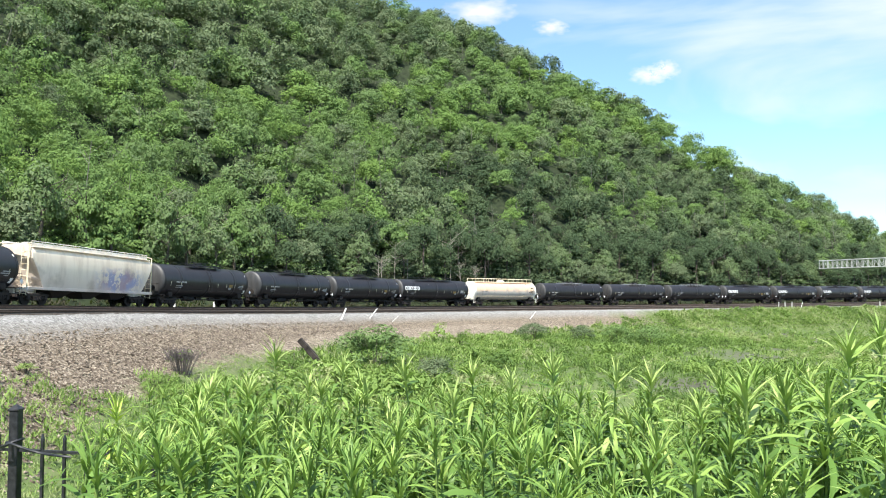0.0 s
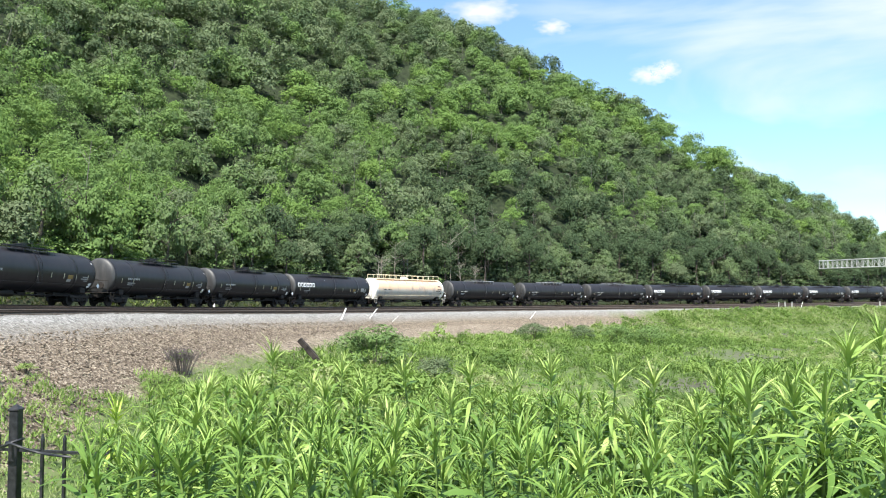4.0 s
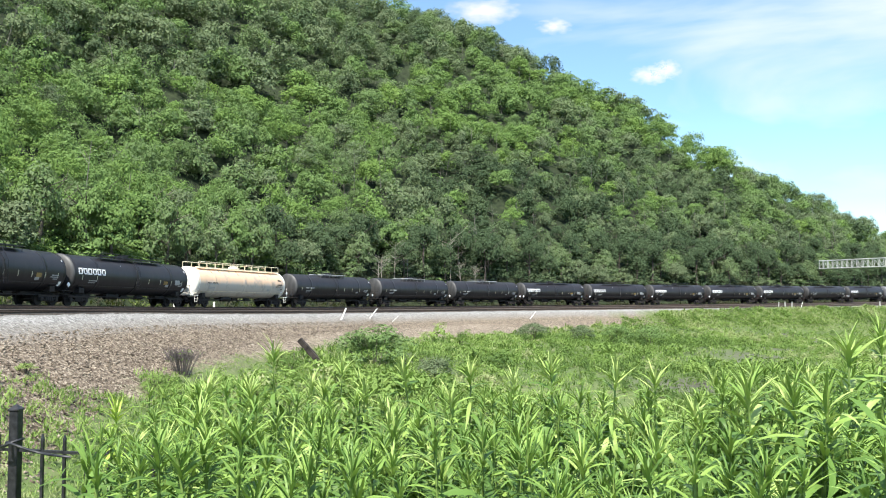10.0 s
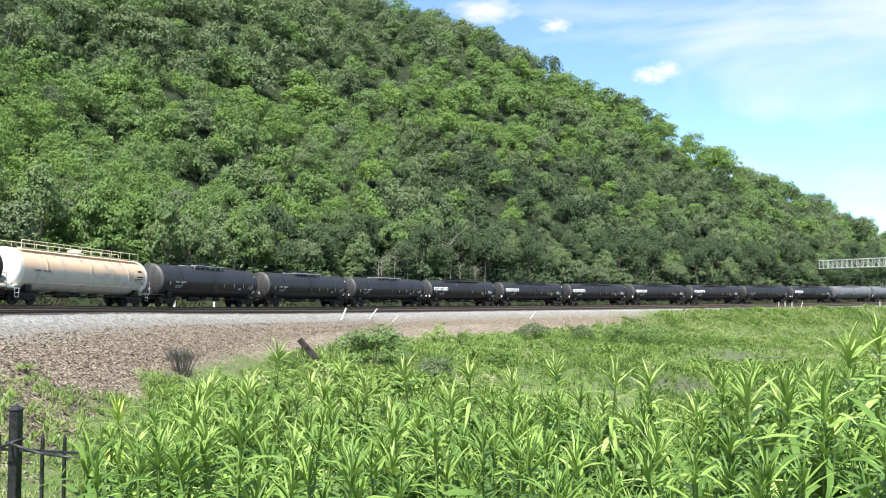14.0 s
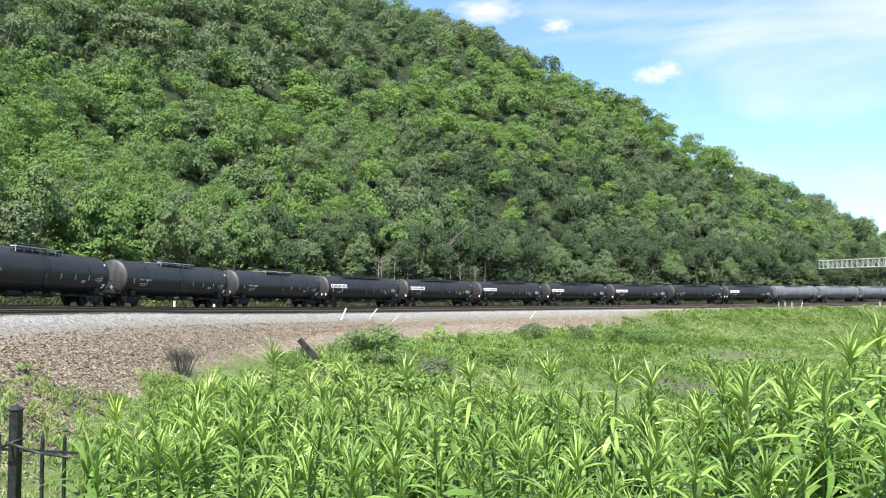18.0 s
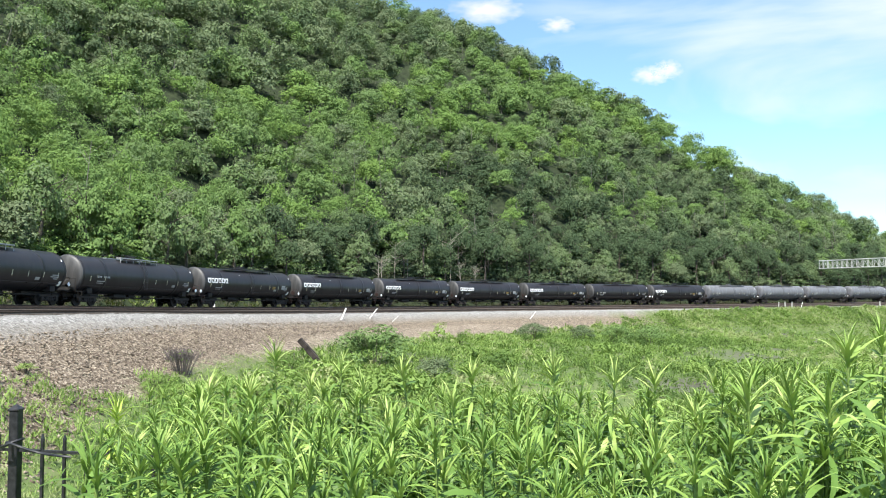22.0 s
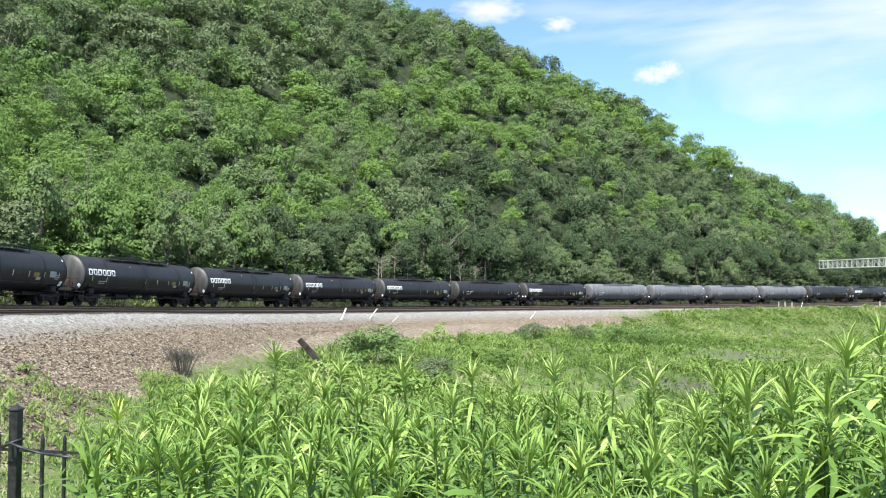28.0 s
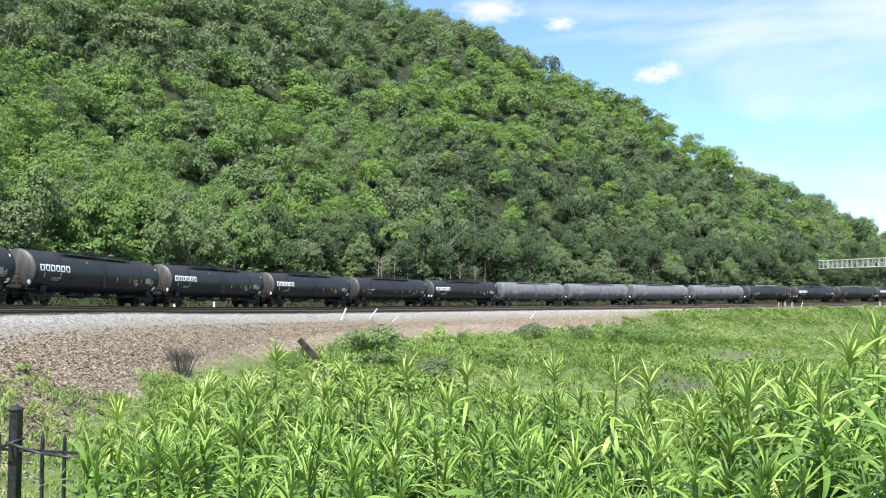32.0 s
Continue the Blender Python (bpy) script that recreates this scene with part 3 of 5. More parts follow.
    for k in range(N_VARIANT):
        hgt = (8.0, 9.5, 7.0, 10.5, 8.5, 6.0, 11.0)[k]
        tree = new("tree")
        part("trunk", trunk_bm(rng, hgt * 0.8, 0.13 + 0.012 * hgt, 8), M_BARK, tree)
        lift = 0.06 if k in (2, 6) else -0.05 if k in (1, 4, 5) else 0.0          # crowns that leave the stem bare below
        V = crown_leaves(rng, 42, 72, 0.041, (1, 1, 1.0), 0.8, 0.3, 0.55 if k in (1, 4) else 0.8) * np.array([3.0 + 0.1 * k, 3.0, hgt * (0.52 - lift)]) + np.array([0, 0, hgt * (0.55 + lift)])
        cr = new("crown", crown_mesh("crown", V, (0.42, 0.62, 0.10, 0.46, 0.68, 0.28, 0.05)[k], M_FOREST))
        cr.parent = tree
        tagged(tree, ("green broadleaf tree at the foot of the wooded hill", "tall bright green locust tree with feathery crown",
                      "low dark green broadleaf tree by the track", "tall leafy tree with slender trunk at the wood's edge",
                      "light green young tree with airy crown", "small bushy green tree beside the railway", "tall dark green oak at the wood's edge")[k], "tree", "trees at the foot of the hill")
        kinds.append(tree)
    first = set()
    for row, (off, gap) in enumerate(((-15.0, 4.6), (-19.5, 4.8))):
        for i, ss in enumerate(np.arange(-6, 255, gap)):
            ss2, uu = ss + rng.uniform(-1.8, 1.8), off + rng.uniform(-1.8, 1.8)
            px, py, _ = on_line(ss2, uu)
            k = int(rng.choice((0, 1, 3, 4, 5, 1, 4) if ss < 50 else (0, 2, 6, 2, 2, 6, 5, 6)))
            m = Matrix.Translation((float(px), float(py), float(terrain(np.array([px]), np.array([py]))[0]))) @ pose(0, 0, 0, 0, 0, rng.uniform(0, 360))
            if k not in first:
                first.add(k)
                kinds[k].matrix_basis = m
            else:
                copy_thing(kinds[k], m)


build_forest()


# ================= the train =================
M_BLACK = painted("black_tank_paint", (0.0105, 0.0095, 0.0125), (0.046, 0.042, 0.045), 0.36, amount=0.5, spec=0.5)
# lighter grey than the shell, on both tank ends
M_GREYEND = painted("grey_tank_end_paint", (0.034, 0.034, 0.035), (0.085, 0.083, 0.080), 0.5, amount=0.8)
M_GREYTANK = painted("grey_tank_paint", (0.135, 0.14, 0.155), (0.06, 0.052, 0.045), 0.42, amount=0.7)


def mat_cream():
    n = Nodes("cream_paint_shaded_below")
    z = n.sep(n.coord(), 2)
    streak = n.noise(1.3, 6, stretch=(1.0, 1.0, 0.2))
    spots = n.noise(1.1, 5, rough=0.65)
    # lower half greyed in the paint for shade; spots and streaks are stains
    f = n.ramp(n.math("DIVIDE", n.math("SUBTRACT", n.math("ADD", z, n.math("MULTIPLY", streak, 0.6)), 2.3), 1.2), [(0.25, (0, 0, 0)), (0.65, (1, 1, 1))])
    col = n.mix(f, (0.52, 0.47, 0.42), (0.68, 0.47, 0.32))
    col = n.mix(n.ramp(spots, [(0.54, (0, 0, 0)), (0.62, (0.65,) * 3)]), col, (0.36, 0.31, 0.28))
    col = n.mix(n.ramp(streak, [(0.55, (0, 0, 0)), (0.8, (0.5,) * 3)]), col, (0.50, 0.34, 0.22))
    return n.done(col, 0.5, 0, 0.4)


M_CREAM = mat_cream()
M_CREAMEND = painted("white_tank_end_paint", (0.80, 0.78, 0.72), (0.40, 0.33, 0.25), 0.5, amount=0.5)
M_UNDER = painted("grimy_running_gear", (0.012, 0.010, 0.009), (0.045, 0.032, 0.025), 0.8, amount=0.7)
M_GRATE = painted("galvanised_grating", (0.58, 0.59, 0.60), (0.15, 0.13, 0.11), 0.5, amount=0.6)
M_YELLOW = painted("faded_yellow_railing", (0.80, 0.72, 0.52), (0.48, 0.38, 0.24), 0.55)
M_WHITE = painted("white_lettering_paint", (0.88, 0.88, 0.88), (0.6, 0.58, 0.55), 0.5, amount=0.3)
M_MARK = painted("grey_lettering_paint", (0.38, 0.38, 0.38), (0.2, 0.2, 0.2), 0.5, amount=0.4)
M_REFLECT = painted("pale_reflective_tape", (0.55, 0.52, 0.40), (0.3, 0.28, 0.22), 0.4, amount=0.4)
M_YELLOWMARK = painted("yellow_stencil_paint", (0.30, 0.20, 0.06), (0.14, 0.10, 0.05), 0.5, amount=0.5)
M_STAIN = painted("brown_drip_stain", (0.20, 0.13, 0.085), (0.12, 0.08, 0.05), 0.7)
M_REDBROWN = painted("red_brown_end_steps", (0.026, 0.013, 0.012), (0.022, 0.016, 0.013), 0.6)

WHEEL_R = 0.457
CENTRE_Z, SHELL_R = 2.52, 1.56


def make_bogie(parent, x):
    bogie = new("bogie")
    bogie.parent, bogie.location = parent, (x, 0, 0)
    for y in (-1.0, 1.0):
        bm = bmesh.new()
        box(bm, -1.25, 1.25, y - .09, y + .09, 0.62, 0.80, 0.03)
        box(bm, -0.42, 0.42, y - .12, y + .12, 0.30, 0.66, 0.04)
        rod(bm, (-0.42, y, 0.36), (-0.95, y, 0.66), 0.08, 6)
        rod(bm, (0.42, y, 0.36), (0.95, y, 0.66), 0.08, 6)
        for sx in (-0.24, 0, 0.24):
            rod(bm, (sx, y + .1 * (1 if y > 0 else -1), 0.34), (sx, y + .1 * (1 if y > 0 else -1), 0.62), 0.075, 8)
        for ax in (-.89, .89):
            box(bm, ax - .15, ax + .15, y - .13, y + .13, WHEEL_R - .14, WHEEL_R + .22, 0.03)
        part("side_frame", bm, M_UNDER, bogie)
    bm = bmesh.new()
    box(bm, -0.22, 0.22, -1.0, 1.0, 0.55, 0.86, 0.04)
    part("bolster", bm, M_UNDER, bogie)
    for ax in (-.89, .89):
        bm = bmesh.new()
        rod(bm, (0, -1.05, 0), (0, 1.05, 0), 0.08, 10)
        for y in (-.735, .735):
            sg = 1 if y > 0 else -1
            rod(bm, (0, y - .065, 0), (0, y + .065, 0), WHEEL_R, 28)
            rod(bm, (0, y - sg * .05, 0), (0, y - sg * .085, 0), WHEEL_R + .026, 28)
            rod(bm, (0, y + sg * .06, 0), (0, y + sg * .11, 0), 0.15, 12)
            for k in range(5):
                a = 2 * math.pi * k / 5
                rod(bm, (.27 * math.cos(a), y + sg * .06, .27 * math.sin(a)), (.27 * math.cos(a), y + sg * .075, .27 * math.sin(a)), 0.05, 6)
        part("wheelset", bm, M_UNDER, bogie, m=Matrix.Translation((ax, 0, WHEEL_R)))
    return bogie


def make_coupler(parent, sx, half):
    bm = bmesh.new()
    box(bm, half - 1.15, half - .18, -.09, .09, .76, .96, .02)
    box(bm, half - .3, half + .02, -.17, .13, .70, 1.0, .04)
    o = part("coupler", bm, M_UNDER, parent)
    if sx < 0:
        o.matrix_basis = pose(0, 0, 0, 0, 0, 180)


def on_shell(z, out=0.012, r=SHELL_R):
    """y on the tank's side at height z."""
    return math.sqrt(max((r + out) ** 2 - (z - CENTRE_Z) ** 2, 0))


def plate_bm(x0, x1, z0, z1, r=SHELL_R, out=0.012, n=4):
    """A thin plate that follows the tank's side."""
    bm = bmesh.new()
    rows = []
    for k in range(n + 1):
        z = z0 + (z1 - z0) * k / n
        rows.append([bm.verts.new((x, on_shell(z, o, r), z)) for x, o in ((x0, out), (x1, out), (x1, out - .008), (x0, out - .008))])
    for a, b in zip(rows, rows[1:]):
        for i in range(4):
            bm.faces.new((a[i], a[(i + 1) % 4], b[(i + 1) % 4], b[i]))
    bm.faces.new(rows[0][::-1])
    bm.faces.new(rows[-1])
    return bm


def join(*bms):
    out = bmesh.new()
    for b in bms:
        me = bpy.data.meshes.new("tmp")
        b.to_mesh(me)
        b.free()
        out.from_mesh(me)
        bpy.data.meshes.remove(me)
    return out


def tank_car(label, shell_mat, length=18.1, logo=False, walk_mat=None, top="low", rail_mat=None, group="tank cars of the train", end_mat=None, marks=True, step_mat=None, stencil=False):
    walk_mat, rail_mat, step_mat = walk_mat or M_BLACK, rail_mat or M_BLACK, step_mat or M_UNDER
    car = new("tank_car")
    tagged(car, label, "tank car", group)
    half, r = length / 2, SHELL_R
    body = half - 0.8
    prof = [(-body, 0.0)]
    for k in range(1, 8):
        a = math.pi / 2 * k / 7
        prof.append((-body + 0.36 * (1 - math.cos(a)), r * math.sin(a)))
    prof.append((-body + 0.42, r))
    sides = np.linspace(-body + 0.6, body - 0.6, 7)
    for i, x in enumerate(sides):
        if 0 < i < 6 and i % 2 == 1:          # weld bands between the courses
            prof += [(x - .25, r), (x - .06, r), (x - .045, r + .010), (x + .045, r + .010), (x + .06, r), (x + .25, r)]
        else:
            prof.append((x, r))
    prof.append((body - 0.42, r))
    for k in range(7, 0, -1):
        a = math.pi / 2 * k / 7
        prof.append((body - 0.36 * (1 - math.cos(a)), r * math.sin(a)))
    prof.append((body, 0.0))
    bm = bmesh.new()
    lathe_x(bm, prof, 0, CENTRE_Z, 40)
    part("shell", bm, shell_mat, car, smooth=True)
    if end_mat:
        for sx in (1, -1):
            bm = bmesh.new()
            ring = [(sx * (body + 0.012), 0.0)]
            for k in range(1, 8):
                a = math.pi / 2 * k / 7
                ring.append((sx * (body + .012 - 0.36 * (1 - math.cos(a))), (r + .012) * math.sin(a)))
            if end_mat is M_CREAMEND:
                ring += [(sx * (body - .42), r + .012), (sx * (body - .55), r + .012), (sx * (body - .70), r + .012)]
            lathe_x(bm, ring, 0, CENTRE_Z, 40)
            part("end_jacket", bm, end_mat, car, "bright white painted tank end" if end_mat is M_CREAMEND else "grey tank end", smooth=True)
    # jacket seam rings
    for x in (-body + 0.56, body - 0.56):
        bm = bmesh.new()
        lathe_x(bm, [(x - .035, r - .01), (x - .03, r + .02), (x + .03, r + .02), (x + .035, r - .01)], 0, CENTRE_Z, 40)
        part("jacket_ring", bm, shell_mat, car)
    # stub sills, saddles
    for sx in (1, -1):
        bm = bmesh.new()
        a, b = sorted((sx * (half - 0.55), sx * (half - 4.6)))
        box(bm, a, b, -.36, .36, .78, 1.16, .03)
        part("stub_sill", bm, M_UNDER, car)
        bm = bmesh.new()
        cx = sx * (half - 2.35)
        box(bm, cx - .3, cx + .3, -1.3, 1.3, 1.0, 1.44, .03)
        part("saddle", bm, M_UNDER, car)
        # end platform with its grab irons and corner steps
        bm = bmesh.new()
        a, b = sorted((sx * (half - 0.45), sx * (half - 1.35)))
        box(bm, a, b, -1.45, 1.45, 1.12, 1.18)
        rod(bm, (sx * (half - .5), -1.42, 1.18), (sx * (half - .5), -1.42, 2.15), .02, 6)
        rod(bm, (sx * (half - .5), 1.42, 1.18), (sx * (half - .5), 1.42, 2.15), .02, 6)
        rod(bm, (sx * (half - .5), -1.42, 2.15), (sx * (half - .5), 1.42, 2.15), .02, 6)
        part("end_platform", bm, step_mat, car)
        for sy in (1, -1):
            bm = bmesh.new()
            for d in (.25, .65):
                rod(bm, (sx * (half - .55 - d), sy * 1.46, 1.15), (sx * (half - .55 - d), sy * 1.46, .50), .018, 5)
            for z in (.52, .82):
                rod(bm, (sx * (half - .8), sy * 1.46, z), (sx * (half - 1.2), sy * 1.46, z), .02, 5)
            part("corner_step", bm, step_mat, car)
        make_coupler(car, sx, half)
        make_bogie(car, sx * (half - 2.35))
    # brake wheel and end lamp-like white handle plate
    bm = bmesh.new()
    rod(bm, (half - .55, .7, 1.75), (half - .48, .7, 1.75), .27, 16)
    part("brake_wheel", bm, step_mat, car)
    # side grab rails
    for sy in (1, -1):
        bm = bmesh.new()
        y = sy * (on_shell(1.62) + .10)
        rod(bm, (-body + 1.0, y, 1.62), (body - 1.0, y, 1.62), .018, 6)
        for x in np.linspace(-body + 1.0, body - 1.0, 9):
            rod(bm, (x, y, 1.62), (x, sy * on_shell(1.55, -.05), 1.55), .015, 5)
        part("grab_rail", bm, rail_mat, car)
    # top: manway with its housing, walkway and railing
    top_z = CENTRE_Z + r
    bm = bmesh.new()
    rod(bm, (0, 0, top_z - .12), (0, 0, top_z + .28), .42, 20)
    rod(bm, (0, 0, top_z + .28), (0, 0, top_z + .36), .46, 20)
    rod(bm, (.75, 0, top_z - .1), (.75, 0, top_z + .26), .16, 12)
    rod(bm, (-.75, 0, top_z - .1), (-.75, 0, top_z + .2), .14, 12)
    part("manway", bm, M_CREAMEND if end_mat is M_CREAMEND else shell_mat, car)
    if top in ("low", "long"):
        wl = 2.6 if top == "low" else 4.2
        for sy in (1, -1):
            bm = bmesh.new()
            y0, y1 = sorted((sy * .52, sy * 1.02))
            box(bm, -wl, wl, y0, y1, top_z + .04, top_z + .10)
            for x in np.linspace(-wl, wl, 7):
                rod(bm, (x, sy * .95, top_z + .05), (x, sy * .95, top_z - .38), .022, 5)
            part("walkway", bm, walk_mat, car)
        bm = bmesh.new()
        for x in (-wl, 0, wl):
            for sy in (1, -1):
                rod(bm, (x, sy * 1.0, top_z + .08), (x, sy * 1.0, top_z + .34), .016, 5)
        for sy in (1, -1):
            rod(bm, (-wl, sy * 1.0, top_z + .33), (wl, sy * 1.0, top_z + .33), .016, 5)
        part("railing", bm, rail_mat, car)
    else:                                      # full length walkway with tall posts
        bm = bmesh.new()
        box(bm, -body + 1.0, body - 1.0, .60, .98, top_z - .04, top_z + .02)
        box(bm, -body + 1.0, body - 1.0, -.98, -.60, top_z - .04, top_z + .02)
        part("walkway", bm, walk_mat, car)
        for sy in (1, -1):
            bm = bmesh.new()
            xs = np.linspace(-body + 1.0, body - 1.0, 12)
            for x in xs:
                rod(bm, (x, sy * .97, top_z - .2), (x, sy * .97, top_z + .55), .026, 6)
            rod(bm, (xs[0], sy * .97, top_z + .54), (xs[-1], sy * .97, top_z + .54), .026, 6)
            part("railing", bm, rail_mat, car)
    for sy in (1, -1) if top != "full" else ():
        bm = bmesh.new()
        a, b = Vector((-.25, sy * (r + .12), 1.5)), Vector((-.25, sy * 1.0, top_z + .05))
        mid = Vector((-.25, sy * (r + .10), CENTRE_Z + .55))
        for dx in (0, .42):
            d = Vector((dx, 0, 0))
            rod(bm, a + d, mid + d, .02, 6)
            rod(bm, mid + d, b + d, .02, 6)
        for k in range(9):
            t = k / 8
            p = a.lerp(mid, t * 1.6) if t < .625 else mid.lerp(b, (t - .625) / .375)
            rod(bm, p, p + Vector((.42, 0, 0)), .017, 5)
        part("side_ladder", bm, shell_mat, car)
    # bottom outlet
    bm = bmesh.new()
    rod(bm, (0, 0, CENTRE_Z - r + .1), (0, 0, .72), .17, 12)
    box(bm, -.45, .45, -.3, .3, .80, .98, .04)
    part("outlet", bm, M_UNDER, car)
    # air brake gear slung below: reservoir, cylinder, levers and the train pipe
    bm = bmesh.new()
    rod(bm, (1.3, .45, .82), (2.9, .45, .82), .24, 12)
    rod(bm, (-1.5, .3, .80), (-2.4, .3, .80), .18, 12)
    box(bm, 1.5, 1.6, -.5, .6, .78, 1.12, .01)
    box(bm, 2.6, 2.7, -.5, .6, .78, 1.12, .01)
    rod(bm, (-2.4, .3, .80), (-half + 4.4, .12, .72), .035, 6)
    rod(bm, (-.9, .75, .70), (half - 4.0, .3, .66), .03, 6)
    part("brake_gear", bm, M_UNDER, car)
    bm = bmesh.new()
    tube(bm, [(-half + .5, .35, .74), (-half + 4.0, .8, .78), (0, .85, .74), (half - 4.0, .8, .78), (half - .5, .35, .74)], .04)
    part("brake_pipe", bm, M_UNDER, car)
    # marks on both sides
    if marks:
        for k in range(9):                     # upright reflective strips
            if k in (2, 3):
                continue
            x = body - 1.3 - k * (2 * body - 2.6) / 8
            part("reflective_strip", plate_bm(x - .035, x + .035, 2.02, 2.42), M_REFLECT, car, "pale upright reflective strip")
        bms = [plate_bm(body - 2.2 - .20 * k, body - 2.06 - .20 * k, 2.30, 2.46) for k in (0, 1, 2, 4, 5, 6, 7)] if not logo else []
        bms += [plate_bm(body - 3.1, body - 2.1, 1.98, 2.06), plate_bm(body - 2.9, body - 2.1, 1.84, 1.90)]
        bms += [plate_bm(-body + 1.2, -body + 2.0, 2.20, 2.27), plate_bm(-body + 1.2, -body + 2.2, 2.06, 2.13), plate_bm(-body + 1.3, -body + 1.8, 1.92, 1.99)]
        bms += [plate_bm(-body + 3.4, -body + 3.9, 1.82, 2.02)]
        tagged(part("small_lettering", join(*bms), M_MARK, car, "small grey illegible lettering"), kind="stuff")
        bm = plate_bm(-body + .62, -body + .96, 1.46, 1.80)
        part("placard", bm, M_WHITE, car, "small white placard")
    if logo:
        bms = []
        for k in range(6):                     # a row of plain white open blocks
            x = body - .82 - .55 * k
            bms += [plate_bm(x - .44, x, 2.89, 2.99, n=2), plate_bm(x - .44, x - .10 * (k % 2), 2.50, 2.59, n=2),
                    plate_bm(x - .44, x - .34, 2.60, 2.88, n=2), plate_bm(x - .10, x, 2.60, 2.88, n=2)]
        tagged(part("white_emblem", join(*bms), M_WHITE, car, "white painted block emblem on the tank side"), kind="stuff")
        for x, w in ((body * .24, .035),):
            part("light_disc", plate_bm(x - w, x + w, 3.36, 3.44), M_WHITE, car, "tiny white disc")
        part("grey_panel", plate_bm(-body * .80, -body * .80 + .75, 2.05, 2.5), M_MARK, car, "worn grey stencilled panel")
    if end_mat is M_CREAMEND:
        bms = [plate_bm(-body + 1.15, -body + 1.75, 2.98, 3.14), plate_bm(-body + 1.0, -body + 1.9, 2.52, 2.64), plate_bm(-body + 1.05, -body + 2.3, 2.34, 2.40),
               plate_bm(-body + 1.2, -body + 2.25, 2.22, 2.28), plate_bm(-body + .95, -body + 1.25, 1.98, 2.12)]
        bms += [plate_bm(body - 3.4 + .2 * k, body - 3.26 + .2 * k, 2.42, 2.54) for k in (0, 1, 2, 3, 5, 6, 7)]
        tagged(part("dark_stencilling", join(*bms), M_UNDER, car, "small dark illegible stencilling"), kind="stuff")
        for k, x in enumerate((-5.6, -4.4, -3.1, -1.7, -1.2, .9, 2.2, 3.9, 5.3)):
            part("drip_stain", plate_bm(x, x + .07, 3.62 - .09 * (k % 3), 3.86, n=3), M_STAIN, car, "brown drip stain below the walkway")
    if logo or stencil:
        part("yellow_panel", plate_bm(-body * .56, -body * .56 + .62, 2.02, 2.34), M_YELLOWMARK, car, "yellow stencilled panel")
    part("light_disc", plate_bm(-body * .93, -body * .93 + .12, 3.30, 3.46), M_WHITE, car, "tiny white disc")
    # diamond board on the end frame
    x = half - .62 if logo else -half + .62
    bm = bmesh.new()
    v = [bm.verts.new((x + a, 1.47 + d, 1.62 + b)) for d in (0, .02) for a, b in ((-.2, 0), (0, -.2), (.2, 0), (0, .2))]
    bm.faces.new(v[:4][::-1])
    bm.faces.new(v[4:])
    for i in range(4):
        bm.faces.new((v[i], v[(i + 1) % 4], v[4 + (i + 1) % 4], v[4 + i]))
    part("diamond_board", bm, M_WHITE, car, "white diamond-shaped board")
    return car


def mat_hopper():
    n = Nodes("white_hopper_paint")
    co = n.coord()
    z = n.sep(co, 2)
    streak = n.noise(1.6, 6, stretch=(1.0, 1.0, 0.18))
    big = n.noise(0.45, 4)
    col = n.mix(n.ramp(streak, [(0.45, (0, 0, 0)), (0.75, (0.5,) * 3)]), (0.94, 0.79, 0.63), (0.56, 0.40, 0.28))
    col = n.mix(n.ramp(n.math("ADD", n.math("MULTIPLY", n.math("SUBTRACT", 3.2, z), 0.45), n.math("MULTIPLY", big, 0.5)), [(0.35, (0, 0, 0)), (1.0, (0.5,) * 3)]), col, (0.60, 0.50, 0.46))
    col = n.mix(n.ramp(big, [(0.52, (0, 0, 0)), (0.64, (0.6,) * 3)]), col, (0.46, 0.36, 0.27))
    # sprayed blue and violet shapes low on the rear half
    x = n.sep(co, 0)
    spray = n.noise(1.5, 3, rough=0.7)
    gx = n.math("SUBTRACT", 1.0, n.math("MULTIPLY", n.math("ABSOLUTE", n.math("ADD", x, 2.9)), 0.27))
    gz = n.math("SUBTRACT", 1.0, n.math("MULTIPLY", n.math("ABSOLUTE", n.math("SUBTRACT", z, 2.1)), 0.85))
    g = n.math("MULTIPLY", n.math("MAXIMUM", gx, 0.0), n.math("MAXIMUM", gz, 0.0))
    g = n.math("MULTIPLY", g, n.ramp(spray, [(0.42, (0, 0, 0)), (0.50, (1, 1, 1))]))
    tone = n.ramp(n.noise(0.9, 1), [(0.45, (0.09, 0.16, 0.50)), (0.6, (0.30, 0.16, 0.30))])
    col = n.mix(n.math("MINIMUM", n.math("MULTIPLY", g, 1.5), 0.6), col, tone)
    return n.done(col, 0.6, 0, 0.4)


